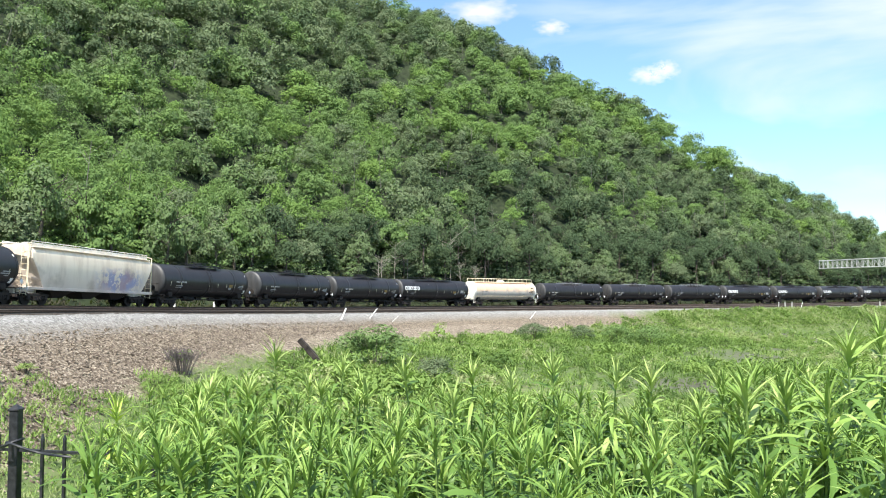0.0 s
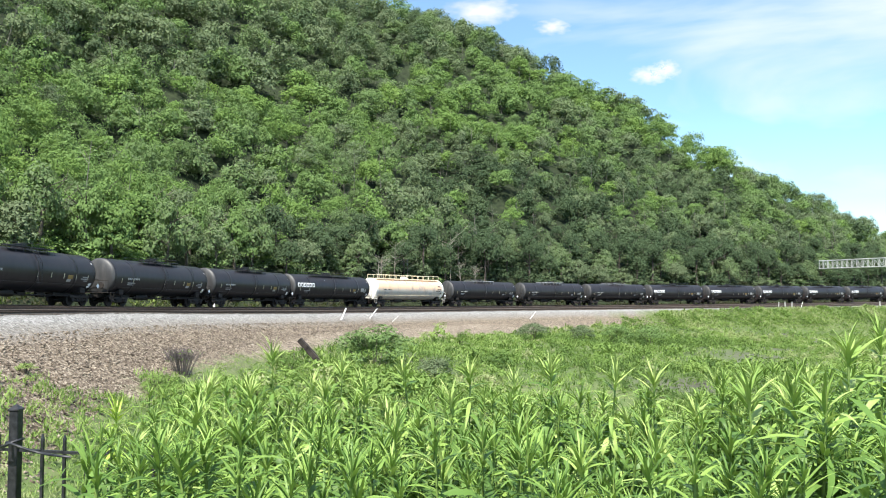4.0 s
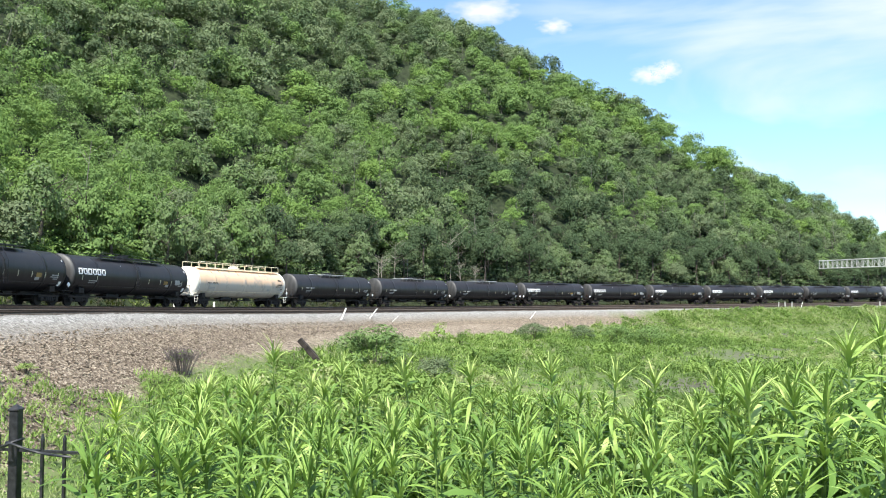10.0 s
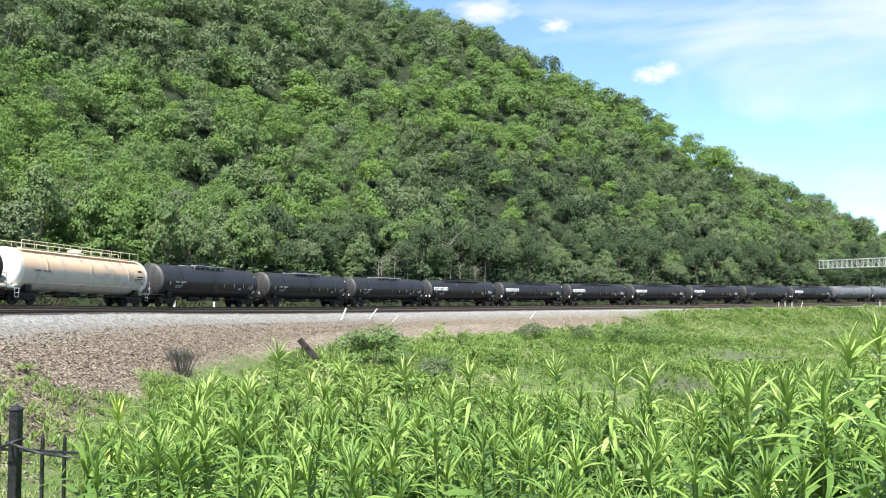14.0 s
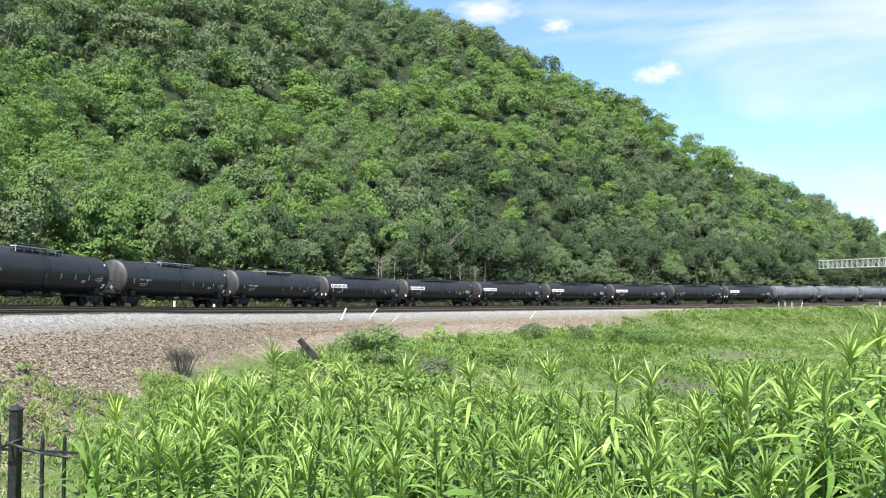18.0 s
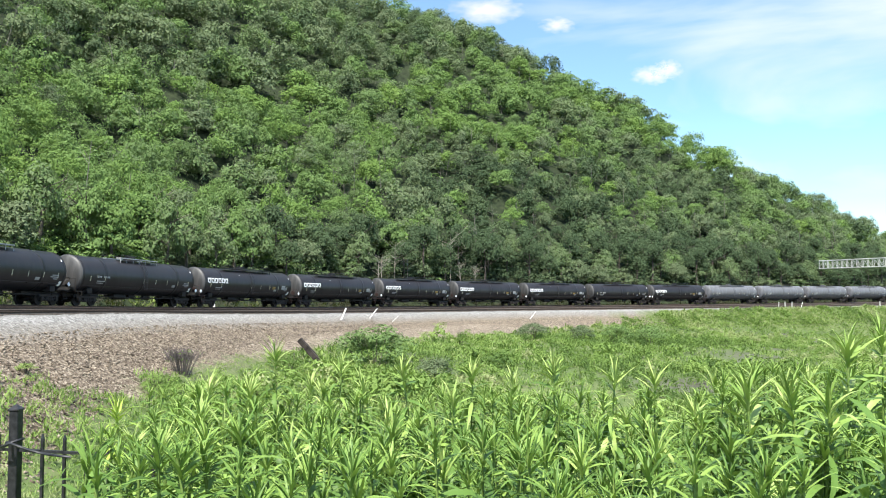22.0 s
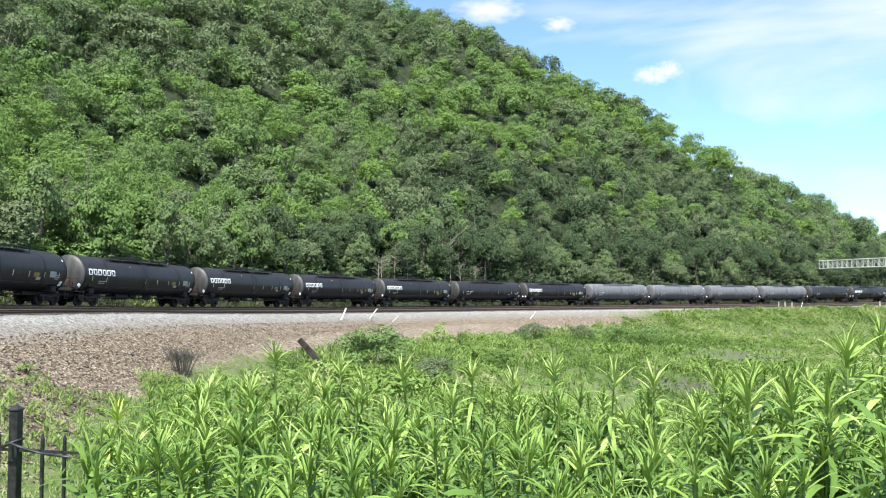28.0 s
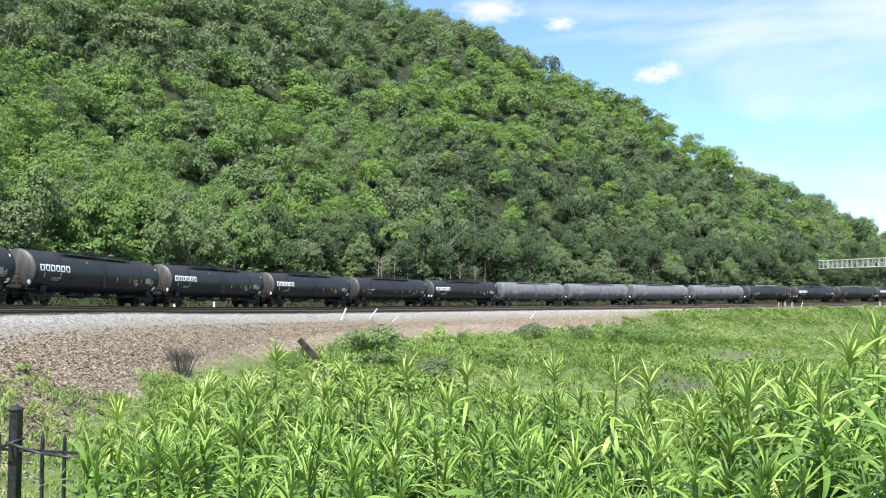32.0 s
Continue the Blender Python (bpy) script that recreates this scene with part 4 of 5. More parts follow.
def hopper_car(label):
    car = new("hopper_car")
    tagged(car, label, "hopper car", "cars of the train")
    M_HOP = mat_hopper()
    length = 16.35
    half = length / 2
    # body: rounded sides that tuck in below, flat roof, ends that slope in towards the hopper bays
    sec = []
    for k in range(17):
        t = k / 16
        z = 1.22 + 3.10 * t
        y = 1.36 + 0.24 * math.sin(math.pi * (0.08 + 0.80 * t) ** 0.9)
        if z > 3.7:
            q = (z - 3.7) / 0.62
            y -= 0.60 * (1 - math.sqrt(max(0, 1 - q * q)))
        sec.append((y, z))
    ring = [(-y, z) for y, z in sec] + [(y, z) for y, z in reversed(sec)]
    bm = bmesh.new()
    rows = []
    xs = [-half + .62, -half + .66, half - .66, half - .62]
    for e, x in enumerate(xs):
        row = []
        for y, z in ring:
            inset = max(0.0, (3.4 - z)) * 0.62 if e in (0, 3) else max(0.0, (3.4 - z)) * 0.62 - .02
            row.append(bm.verts.new((x + (inset if x < 0 else -inset), y * (0.985 if e in (0, 3) else 1), z)))
        rows.append(row)
    for a, b in zip(rows, rows[1:]):
        for i in range(len(ring)):
            j = (i + 1) % len(ring)
            bm.faces.new((a[i], a[j], b[j], b[i]))
    bm.faces.new(rows[0])
    bm.faces.new(rows[-1][::-1])
    bmesh.ops.recalc_face_normals(bm, faces=bm.faces)
    part("body", bm, M_HOP, car)
    for sy in (1, -1):
        bm = bmesh.new()
        y0, y1 = sorted((sy * 1.44, sy * 1.54))
        box(bm, -half + .4, half - .4, y0, y1, 1.08, 1.30, .02)
        part("side_sill", bm, M_HOP, car)
        bm = bmesh.new()
        y0, y1 = sorted((sy * 1.30, sy * 1.52))
        box(bm, -half + .8, half - .8, y0, y1, 4.12, 4.20, .015)
        part("roof_rail", bm, M_HOP, car)
    # roof: hatch trough and running boards with posts
    bm = bmesh.new()
    box(bm, -half + 1.5, half - 1.5, -.28, .28, 4.30, 4.46, .04)
    part("hatch_cover", bm, M_HOP, car)
    for sy in (1, -1):
        bm = bmesh.new()
        y0, y1 = sorted((sy * .55, sy * 1.05))
        box(bm, -half + .7, half - .7, y0, y1, 4.44, 4.50)
        for x in np.linspace(-half + 1, half - 1, 13):
            rod(bm, (x, sy * 1.0, 4.46), (x, sy * 1.0, 4.12), .025, 5)
        part("running_board", bm, M_CREAMEND, car)
        bm = bmesh.new()
        for x in np.linspace(-half + .9, half - .9, 14):
            rod(bm, (x, sy * 1.22, 4.1), (x, sy * 1.22, 4.62), .022, 5)
        rod(bm, (-half + .9, sy * 1.22, 4.60), (half - .9, sy * 1.22, 4.60), .03, 6)
        box(bm, -half + .9, half - .9, sy * 1.22 - .012, sy * 1.22 + .012, 4.20, 4.50)
        part("roof_railing", bm, M_CREAMEND, car, "pale railing along the roof edge")
    for sx in (1, -1):
        # end posts, ladders, cross bars
        for y in (-1.42, 1.42):
            bm = bmesh.new()
            rod(bm, (sx * (half - .42), y, 1.1), (sx * (half - .42), y, 4.35), .045, 6)
            rod(bm, (sx * (half - .42), y, 4.35), (sx * (half - .95), y * .8, 4.5), .04, 6)
            part("end_post", bm, M_YELLOW, car, "yellowish end post")
        lad = bmesh.new()
        for y in (.85, 1.35):
            rod(lad, (sx * (half - .40), y, .7), (sx * (half - .40), y, 4.4), .02, 5)
        for k in range(9):
            rod(lad, (sx * (half - .40), .85, .8 + .42 * k), (sx * (half - .40), 1.35, .8 + .42 * k), .018, 5)
        part("end_ladder", lad, M_YELLOW, car, "yellowish end ladder")
        bm = bmesh.new()
        a, b = sorted((sx * (half - .3), sx * (half - 2.6)))
        box(bm, a, b, -.4, .4, .80, 1.2, .03)
        box(bm, *sorted((sx * (half - .35), sx * (half - .8))), -1.5, 1.5, 1.08, 1.22, .02)
        part("end_sill", bm, M_CREAMEND, car)
        make_coupler(car, sx, half)
        make_bogie(car, sx * (half - 1.9))
    for x in (-3.6, 0, 3.6):
        bm = bmesh.new()
        vs = box(bm, x - 1.7, x + 1.7, -1.2, 1.2, .55, 1.3)
        for v in vs:
            if v.co.z < .9:
                v.co.x = x + (v.co.x - x) * .28
                v.co.y *= .5
        part("hopper_bay", bm, M_UNDER, car)
    bm = bmesh.new()
    rod(bm, (half - .38, -.6, 2.3), (half - .30, -.6, 2.3), .28, 16)
    part("brake_wheel", bm, M_YELLOW, car)
    return car


# Ends of the cars along the line at the clip's start.
GAPS = [-21.55, -3.7, 12.4, 29.75, 45.74, 60.85, 78.0, 96.3, 114.97, 133.31, 151.03, 169.14, 187.36, 205.4, 223.45, 241.54, 259.38, 276.92,
        295.24, 313.28, 331.85, 350.45, 368.45, 386.55, 404.25, 422.35]
ORDER = "B H b b b P W B B B P P P P P R P G G G G B P B P".split()


def build_train():
    kinds = {
        "B": tank_car("black tank car with pale grating walkway on top", M_BLACK, 18.1, walk_mat=M_GRATE, top="low", end_mat=M_GREYEND),
        "b": tank_car("shorter dusty black tank car with a central dome", M_BLACK, 16.2, top="low", stencil=True, end_mat=M_GREYEND),
        "P": tank_car("black tank car with a white block emblem on its side", M_BLACK, 18.1, logo=True, top="long", step_mat=M_REDBROWN, end_mat=M_GREYEND),
        "R": tank_car("plain black tank car with a long roof walkway", M_BLACK, 18.1, top="long", end_mat=M_GREYEND),
        "G": tank_car("grey tank car with grimy lower half", M_GREYTANK, 18.1, top="long"),
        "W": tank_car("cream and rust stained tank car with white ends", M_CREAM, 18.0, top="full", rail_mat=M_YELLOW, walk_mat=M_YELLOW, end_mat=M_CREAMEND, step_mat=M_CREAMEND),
        "H": hopper_car("white covered hopper car, rusty, with blue spray paint"),
    }
    cars, used = [], set()
    for k, a, b in zip(ORDER, GAPS, GAPS[1:]):
        car = kinds[k] if k not in used else copy_thing(kinds[k], Matrix.Identity(4))
        used.add(k)
        cars.append((car, (a + b) / 2))
    return cars


TRAIN = build_train()


def car_pose(s, half=6.6):
    """A car stands with its two bogies on the line."""
    xa, ya, _ = on_line(s - half)
    xb, yb, _ = on_line(s + half)
    za, zb = float(rail_z(s - half)), float(rail_z(s + half))
    d = Vector((xa - xb, ya - yb, za - zb))
    m = Vector(((xa + xb) / 2, (ya + yb) / 2, (za + zb) / 2))
    return Matrix.Translation(m) @ pose(0, 0, 0, 0, -math.degrees(math.atan2(d.z, math.hypot(d.x, d.y))), math.degrees(math.atan2(d.y, d.x)))


# ================= plants in front =================
def leaf_verts(width, droop, fold=0.25, n=7, curl=0.0):
    """A lance-shaped leaf of length 1 along x that bends down as it goes out; two strips with a folded midrib."""
    rows = []
    x = z = 0.0
    ang = 0.0
    for k in range(n + 1):
        t = k / n
        w = width * math.sin(math.pi * min(1, (0.06 + 0.94 * t) ** 0.75)) * (1 - 0.15 * t) + 0.004
        if k == n:
            w = 0.002
        rows.append(((x, -w, z + w * fold), (x, 0.0, z), (x, w, z + w * fold)))
        ang -= droop / n * (0.5 + t)
        x += math.cos(ang) / n
        z += math.sin(ang) / n
    v = np.array(rows).reshape(-1, 3)
    v[:, 1] += curl * v[:, 0] ** 2
    f = []
    for k in range(n):
        a, b = 3 * k, 3 * k + 3
        f += [(a, b, b + 1, a + 1), (a + 1, b + 1, b + 2, a + 2)]
    return v, np.array(f)


def mat_goldenrod():
    n = Nodes("goldenrod_leaf")
    mixed = n.math("FRACT", n.math("ADD", n.each(), n.island()))
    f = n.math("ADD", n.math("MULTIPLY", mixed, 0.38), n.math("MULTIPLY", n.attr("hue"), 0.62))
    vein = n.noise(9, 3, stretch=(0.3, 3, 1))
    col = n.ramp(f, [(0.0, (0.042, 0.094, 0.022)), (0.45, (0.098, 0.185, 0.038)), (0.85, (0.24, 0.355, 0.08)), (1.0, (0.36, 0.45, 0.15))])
    col = n.mix(n.math("MULTIPLY", vein, 0.25), col, (0.20, 0.30, 0.08))
    return n.leafy(col, 0.20, 0.48, 0.24)


M_GOLD = mat_goldenrod()
_n = Nodes("yellowed_leaf")
M_YELLOWED = _n.leafy(_n.ramp(_n.each(), [(0.0, (0.22, 0.34, 0.06)), (0.6, (0.34, 0.45, 0.08)), (1.0, (0.44, 0.53, 0.12))]), 0.2, 0.45, 0.3)
_n = Nodes("green_plant_stem")
M_STEM = _n.done(_n.ramp(_n.noise(30, 3), [(0.3, (0.10, 0.17, 0.035)), (0.7, (0.17, 0.24, 0.06))]), 0.5)
LEAVES_LOW = []
LEAVES = []      # droop classes: upright young leaves, arching, hanging
for _w, _d in ((0.036, 0.45), (0.050, 1.1), (0.062, 1.5), (0.068, 1.9), (0.076, 2.4)):
    for _c in (-0.16, 0.14):
        LEAVES.append(leaf_verts(_w, _d, 0.35 if _d < 0.6 else 0.22, 7, _c))
        LEAVES_LOW.append(leaf_verts(_w, _d, 0.35 if _d < 0.6 else 0.22, 4, _c))


def leaf_plan(rng, height, lush=1.0, low=0.45, gap=0.0125, tuft=1.0):
    """Leaves of one plant: (leaf shape, matrix), spiralling up the stem."""
    out = []
    bend = rng.normal(size=2) * 0.05 * height
    z = height * low
    turn = rng.uniform(0, 6.28)
    while z < height - 0.004:
        t = z / height
        px, py = bend * t ** 2
        near_top = (height - z)
        if near_top < 0.022:
            ln, el, cls = rng.uniform(0.045, 0.07) * tuft, rng.uniform(1.15, 1.5), 0
        elif near_top < 0.055:
            ln, el, cls = rng.uniform(0.065, 0.09) * (0.5 + 0.5 * tuft), rng.uniform(0.75, 1.25), rng.integers(0, 2)
        elif near_top < 0.11:
            ln, el, cls = rng.uniform(0.085, 0.12), rng.uniform(0.35, 0.9), rng.integers(1, 3)
        else:
            ln, el, cls = rng.uniform(0.10, 0.155) * (0.75 + 0.25 * t), rng.uniform(-0.25, 0.65), rng.integers(1, 5)
            if lush > 1.25:
                ln, cls = ln * 1.25, max(cls, 2)
        turn += 2.39996 + rng.normal() * 0.2
        m = Matrix.Translation((px, py, z)) @ Matrix.Rotation(turn, 4, "Z") @ Matrix.Rotation(-el, 4, "Y") @ Matrix.Rotation(rng.normal() * 0.25, 4, "X") @ Matrix.Scale(ln * lush, 4)
        out.append((int(cls) * 2 + int(rng.integers(2)), m))
        z += (0.0024 if near_top < 0.055 else gap) * rng.uniform(0.8, 1.25)
    return out, bend


def stem_bm(height, bend):
    bm = bmesh.new()
    last = None
    for k in range(7):
        t = k / 6
        p = Vector((bend[0] * t * t, bend[1] * t * t, height * t - (0.06 if k == 0 else 0)))
        if last is not None:
            rod(bm, last, p, 0.0060 - 0.003 * (t - 1 / 6), 6, 0.0060 - 0.003 * t)
        last = p
    return bm


# Stems that stand out against the bank: place across, depth, height of the tip.
TALL = [(-.70, 3.2, 1.382), (-.43, 3.3, 1.314), (-.155, 3.0, 1.333), (.115, 3.2, 1.308), (.31, 3.4, 1.230), (.40, 2.8, 1.366), (.61, 2.7, 1.346), (.815, 3.0, 1.300),
        (-1.0, 3.3, 1.233), (-1.17, 3.6, 1.165), (-.31, 3.1, 1.225), (.03, 2.6, 1.278), (.75, 1.9, 1.396), (1.165, 2.2, 1.475), (1.24, 2.6, 1.34), (1.37, 2.4, 1.50),
        (.92, 2.8, 1.206), (-.14, 2.3, 1.234), (-.43, 2.2, 1.209), (.35, 2.0, 1.207), (-.26, 2.0, 1.207), (-.74, 2.6, 1.186), (-1.09, 2.7, 1.12), (.57, 2.05, 1.22),
        (1.01, 2.0, 1.30), (-.62, 3.6, 1.20), (.22, 2.35, 1.20), (1.10, 3.1, 1.27), (-.90, 2.9, 1.16), (-1.36, 3.2, 1.14),
        (-1.08, 3.5, 1.19), (-.98, 3.2, 1.23), (-.86, 3.4, 1.22), (-.78, 3.1, 1.24), (-.52, 3.3, 1.22), (-.36, 3.4, 1.23)]
NEAR_BROAD = ((.75, 1.9), (1.165, 2.2), (.35, 2.0), (.57, 2.05))      # stems with large hanging leaves
PLANTS = []


def build_goldenrod():
    rng = np.random.default_rng(5)
    meshes = []
    for v, f in LEAVES:
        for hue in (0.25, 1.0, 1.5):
            me = bpy.data.meshes.new("leaf")
            me.from_pydata(v.tolist(), [], f.tolist())
            me.shade_smooth()
            a = me.attributes.new("hue", "FLOAT", "POINT")
            a.data.foreach_set("value", np.full(len(v), hue, dtype=np.float32))
            me.materials.append(M_GOLD)
            meshes.append(me)
    more = []
    while len(more) < 22:
        y = rng.uniform(1.85, 3.1)
        b = rng.uniform(-0.36, 0.56)
        if 0.20 < b < 0.35 and y < 2.5:
            continue
        yt = rng.uniform(690, 800) if b < 0.36 else rng.uniform(650, 760)
        more.append((b * y, y, 1.6 - (yt - 505) / 1350 * y))
    yellow = []
    for me in meshes:
        me = me.copy()
        me.materials[0] = M_YELLOWED
        yellow.append(me)
    for x, y, tip in TALL + more:
        fading = (x, y) == (-1.36, 3.2)
        g = float(terrain(np.array([x]), np.array([y]))[0])
        lush, tuft = (1.12, 1.4) if y > 2.3 else (1.3, 1.15)
        gap = 0.0094 if not fading else 0.006
        if (x, y) in NEAR_BROAD:
            lush, tuft, gap = 1.55, 1.0, 0.0155
        h = tip - 0.042 * lush * tuft - g
        plan, bend = leaf_plan(rng, h, lush, 0.42, gap, tuft)
        plant = new("goldenrod_plant")
        plant.location = (x - bend[0], y - bend[1], g)
        tagged(plant, "tall bright green goldenrod stem with narrow spiralling leaves", "plant", "goldenrod stems in front")
        part("stem", stem_bm(h, bend), M_STEM, plant)
        if fading:
            tagged(plant, "goldenrod stem whose leaves have turned bright yellow", "plant", "goldenrod stems in front")
        for k, m in plan:
            # most lower leaves take the dark tone, for shade below the pale tips
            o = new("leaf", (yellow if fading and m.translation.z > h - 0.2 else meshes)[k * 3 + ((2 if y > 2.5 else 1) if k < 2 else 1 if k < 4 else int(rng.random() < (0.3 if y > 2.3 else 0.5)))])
            o.parent, o.matrix_basis = plant, m
        PLANTS.append(plant)
    # the thicket between and behind them
    vs, fs, hs, n0 = [], [], [], 0
    sv, sf, m0 = [], [], 0
    for i in range(700):
        y = rng.uniform(1.45, 6.0)
        x = rng.uniform(-0.62, 0.66) * y + rng.uniform(-.1, .1)
        b = x / y
        low, high = 700, 860
        if b > 0.36:
            low = 650
        elif b < -0.39 + max(0.0, 2.8 - y) * 0.10:
            if b < -0.46 or y > 3.2 or rng.random() < 0.4:
                continue
            low, high = 725, 800
        elif b < -0.24:
            low = 690
        yt = rng.uniform(low + 62, high + 40) if y < 2.7 else rng.uniform(low - 6, low + 110)
        tip = 1.6 - (yt - 505) / 1350 * y
        g = float(terrain(np.array([x]), np.array([y]))[0])
        h = tip - g
        if h < 0.35 or h > 1.9 or y < 1.75 and yt < 790 or y < 2.1 and yt < 730:
            continue
        plan, bend = leaf_plan(rng, h, rng.uniform(1.0, 1.3), 0.5)
        for k, m in plan:
            v, f = LEAVES_LOW[k]
            mm = np.array(m)
            vs.append(v @ mm[:3, :3].T + mm[:3, 3] + np.array([x - bend[0], y - bend[1], g]))
            fs.append(f + n0)
            # lower leaves and nearest plants darkened for the shade inside the thicket
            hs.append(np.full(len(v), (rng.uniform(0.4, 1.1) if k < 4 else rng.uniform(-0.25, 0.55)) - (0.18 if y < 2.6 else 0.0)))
            n0 += len(v)
        pts = np.array([[bend[0] * (t * t - 1) + x, bend[1] * (t * t - 1) + y, h * t + g] for t in (0, .4, .7, 1)])
        ring = np.array([[.004, 0, 0], [-.002, .0035, 0], [-.002, -.0035, 0]])
        for p in pts:
            sv.append(p + ring)
        for k in range(3):
            for a in range(3):
                c = (a + 1) % 3
                sf.append((m0 + 3 * k + a, m0 + 3 * k + c, m0 + 3 * k + 3 + c, m0 + 3 * k + 3 + a))
        m0 += 12
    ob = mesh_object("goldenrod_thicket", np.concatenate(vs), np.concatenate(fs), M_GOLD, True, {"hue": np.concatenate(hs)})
    tagged(ob, "dense thicket of bright green goldenrod leaves", "plants", kind="stuff")
    ob = mesh_object("thicket_stems", np.concatenate(sv), np.array(sf), M_STEM)
    tagged(ob, "thin green stems of the goldenrod thicket", "stems", kind="stuff")


build_goldenrod()


# ================= weeds on the bank and in the hollow =================
def tufts(rng, x, y, z, height, blades, hue, broad=0.2):
    """Tufts of blades and small leaves: one long triangle each, from the foot up and out."""
    n = len(x)
    i = np.repeat(np.arange(n), blades)
    m = len(i)
    a = rng.uniform(0, 6.28, m)
    lean = rng.uniform(0.1, 0.95, m)
    ln = height[i] * rng.uniform(0.45, 1.1, m)
    foot = np.stack([x[i] + rng.normal(size=m) * height[i] * 0.35, y[i] + rng.normal(size=m) * height[i] * 0.35, z[i] + height[i] * rng.uniform(-.05, .5, m)], 1)
    d = np.stack([np.cos(a) * np.sin(lean), np.sin(a) * np.sin(lean), np.cos(lean)], 1)
    side = np.stack([-np.sin(a), np.cos(a), rng.normal(size=m) * 0.3], 1)
    w = (ln * broad * rng.uniform(0.6, 1.3, m))[:, None]
    ln = ln[:, None]
    tip = foot + d * ln + np.stack([np.cos(a), np.sin(a), -0.8 * np.ones(m)], 1) * ln * 0.16
    V = np.stack([foot - side * w, foot + side * w, tip], 1).reshape(-1, 3)
    return V, np.repeat(np.clip(hue[i] + rng.normal(size=m) * 0.1, 0, 1), 3)


def surface(x, y):
    """Top of the ground or of the stone bank."""
    s, u = to_line(x, y)
    z = terrain(x, y)
    bed = rail_z(s) + crossfall(u) - 0.36 - 0.52 * (u - BANK_TOP)
    return np.where((u > BANK_TOP) & (u < BANK_TOP + 11), np.maximum(z, bed), z), s, u


def build_weeds():
    rng = np.random.default_rng(21)
    out_v, out_h = [], []

    def field(n, x, y, size, blades, shift=0.0, keep=None, broad=0.2):
        z, s, u = surface(x, y)
        # stones stay bare near the rails, farther down at the near end
        edge = weed_edge(x, y)
        bare = wave(x, y, 4.5, 9.0) + 0.5 * wave(x, y, 1.6, 3.0)
        ok = (u > edge) & (bare < 0.75 + 0.9 * ((y < 66) | (s > 100))) & (rng.random(len(x)) > 0.5 * bare_earth(x, y))
        if keep is not None:
            ok &= keep(x, y, s, u)
        x, y, z = x[ok], y[ok], z[ok] + 0.12 * (y[ok] < 75)
        hgt = size * rng.uniform(0.5, 1.3, len(x)) * (1 + 0.35 * wave(x, y, 7, 3.0) + 0.8 * np.clip(wave(x, y, 3.1, 4.0) - 0.2, 0, 1))
        hue = 0.45 + 0.22 * wave(x, y, 15, 2.0) + 0.32 * wave(x, y, 6.5, 1.0) + 0.30 * wave(x, y, 1.9, 6.0) + shift + rng.normal(size=len(x)) * 0.17
        v, h = tufts(rng, x, y, z, hgt, blades, hue, broad)
        out_v.append(v)
        out_h.append(h)

    n = 17000      # far bank, seen across the hollow
    s, u = rng.uniform(-10, 260, n), BANK_TOP - 0.7 + rng.gamma(1.5, 8.0, n)
    x, y, _ = on_line(s, u)
    field(n, x, y, 0.42, 10, 0.10, broad=0.14, keep=lambda x, y, s, u: (y > 56) & (abs(x) < .64 * y))
    n = 10500      # the hollow towards the right-hand end
    y = rng.uniform(14, 150, n)
    x = rng.uniform(-0.12, 0.64, n) * y
    field(n, x, y, 0.40, 11, 0.02, broad=0.12)
    n = 10500       # near end of the bank and the hollow behind the fence
    y = rng.uniform(7, 60, n)
    x = rng.uniform(-0.64, 0.1, n) * y
    field(n, x, y, 0.24, 13, 0.36, broad=0.085)
    n = 9000       # just behind the fence
    y = rng.uniform(3.9, 13, n)
    x = rng.uniform(-0.66, -0.1, n) * y
    field(n, x, y, 0.22, 14, 0.34, broad=0.065)
    n = 5200       # rough grass that covers the far end of the bank
    s, u = rng.uniform(104, 225, n), BANK_TOP + rng.uniform(-0.8, 6.0, n)
    x, y, _ = on_line(s, u)
    field(n, x, y, 0.40, 9, 0.26, broad=0.16)
    V, H = np.concatenate(out_v), np.concatenate(out_h)
    ob = mesh_object("bank_weeds", V, tris(len(V) // 3), M_WEED, attrs={"hue": H})
    tagged(ob, "rough green weeds and grasses on the railway bank", "weeds", kind="stuff")
    # low bushes scattered through the weeds
    fine = [crown_leaves(rng, 10, 18, 0.078, (1, 1, .8), .6, .4, .9) for _ in range(10)]
    n = 4300
    y = rng.uniform(26, 165, n)
    x = rng.uniform(-0.36, 0.64, n) * y
    z, s, u = surface(x, y)
    ok = (u > weed_edge(x, y) + 0.6) & (wave(x, y, 9, 4.0) + rng.normal(size=n) * .5 > -0.15) & (rng.random(n) > 0.65 * bare_earth(x, y))
    vs, hs = [], []
    for a, b, c in zip(x[ok], y[ok], z[ok]):
        r = rng.uniform(.35, .95) * (1 + 1.1 * max(0.0, float(wave(a, b, 7, 8.0))))
        v = fine[rng.integers(10)]
        vs.append(v * np.array([r, r, r * 1.15]) + np.array([a, b, c + r * .45]))
        hs.append(np.full(len(v), np.clip(rng.normal() * .16 + (.62 if a > 40 else .46) + .42 * wave(a, b, 14, 2.0) + .24 * wave(a, b, 4.5, 6.0), 0, 1)))
    V = np.concatenate(vs)
    ob = mesh_object("bank_bushes", V, tris(len(V) // 3), M_WEED, attrs={"hue": np.concatenate(hs)})
    tagged(ob, "low green bushes scattered over the weedy bank", "bushes", kind="stuff")
    # brush beyond the track, glimpsed below the cars; its dark brown stands for shade
    n = 9000
    s, u = rng.uniform(-40, 250, n), -rng.uniform(6.5, 14.5, n)
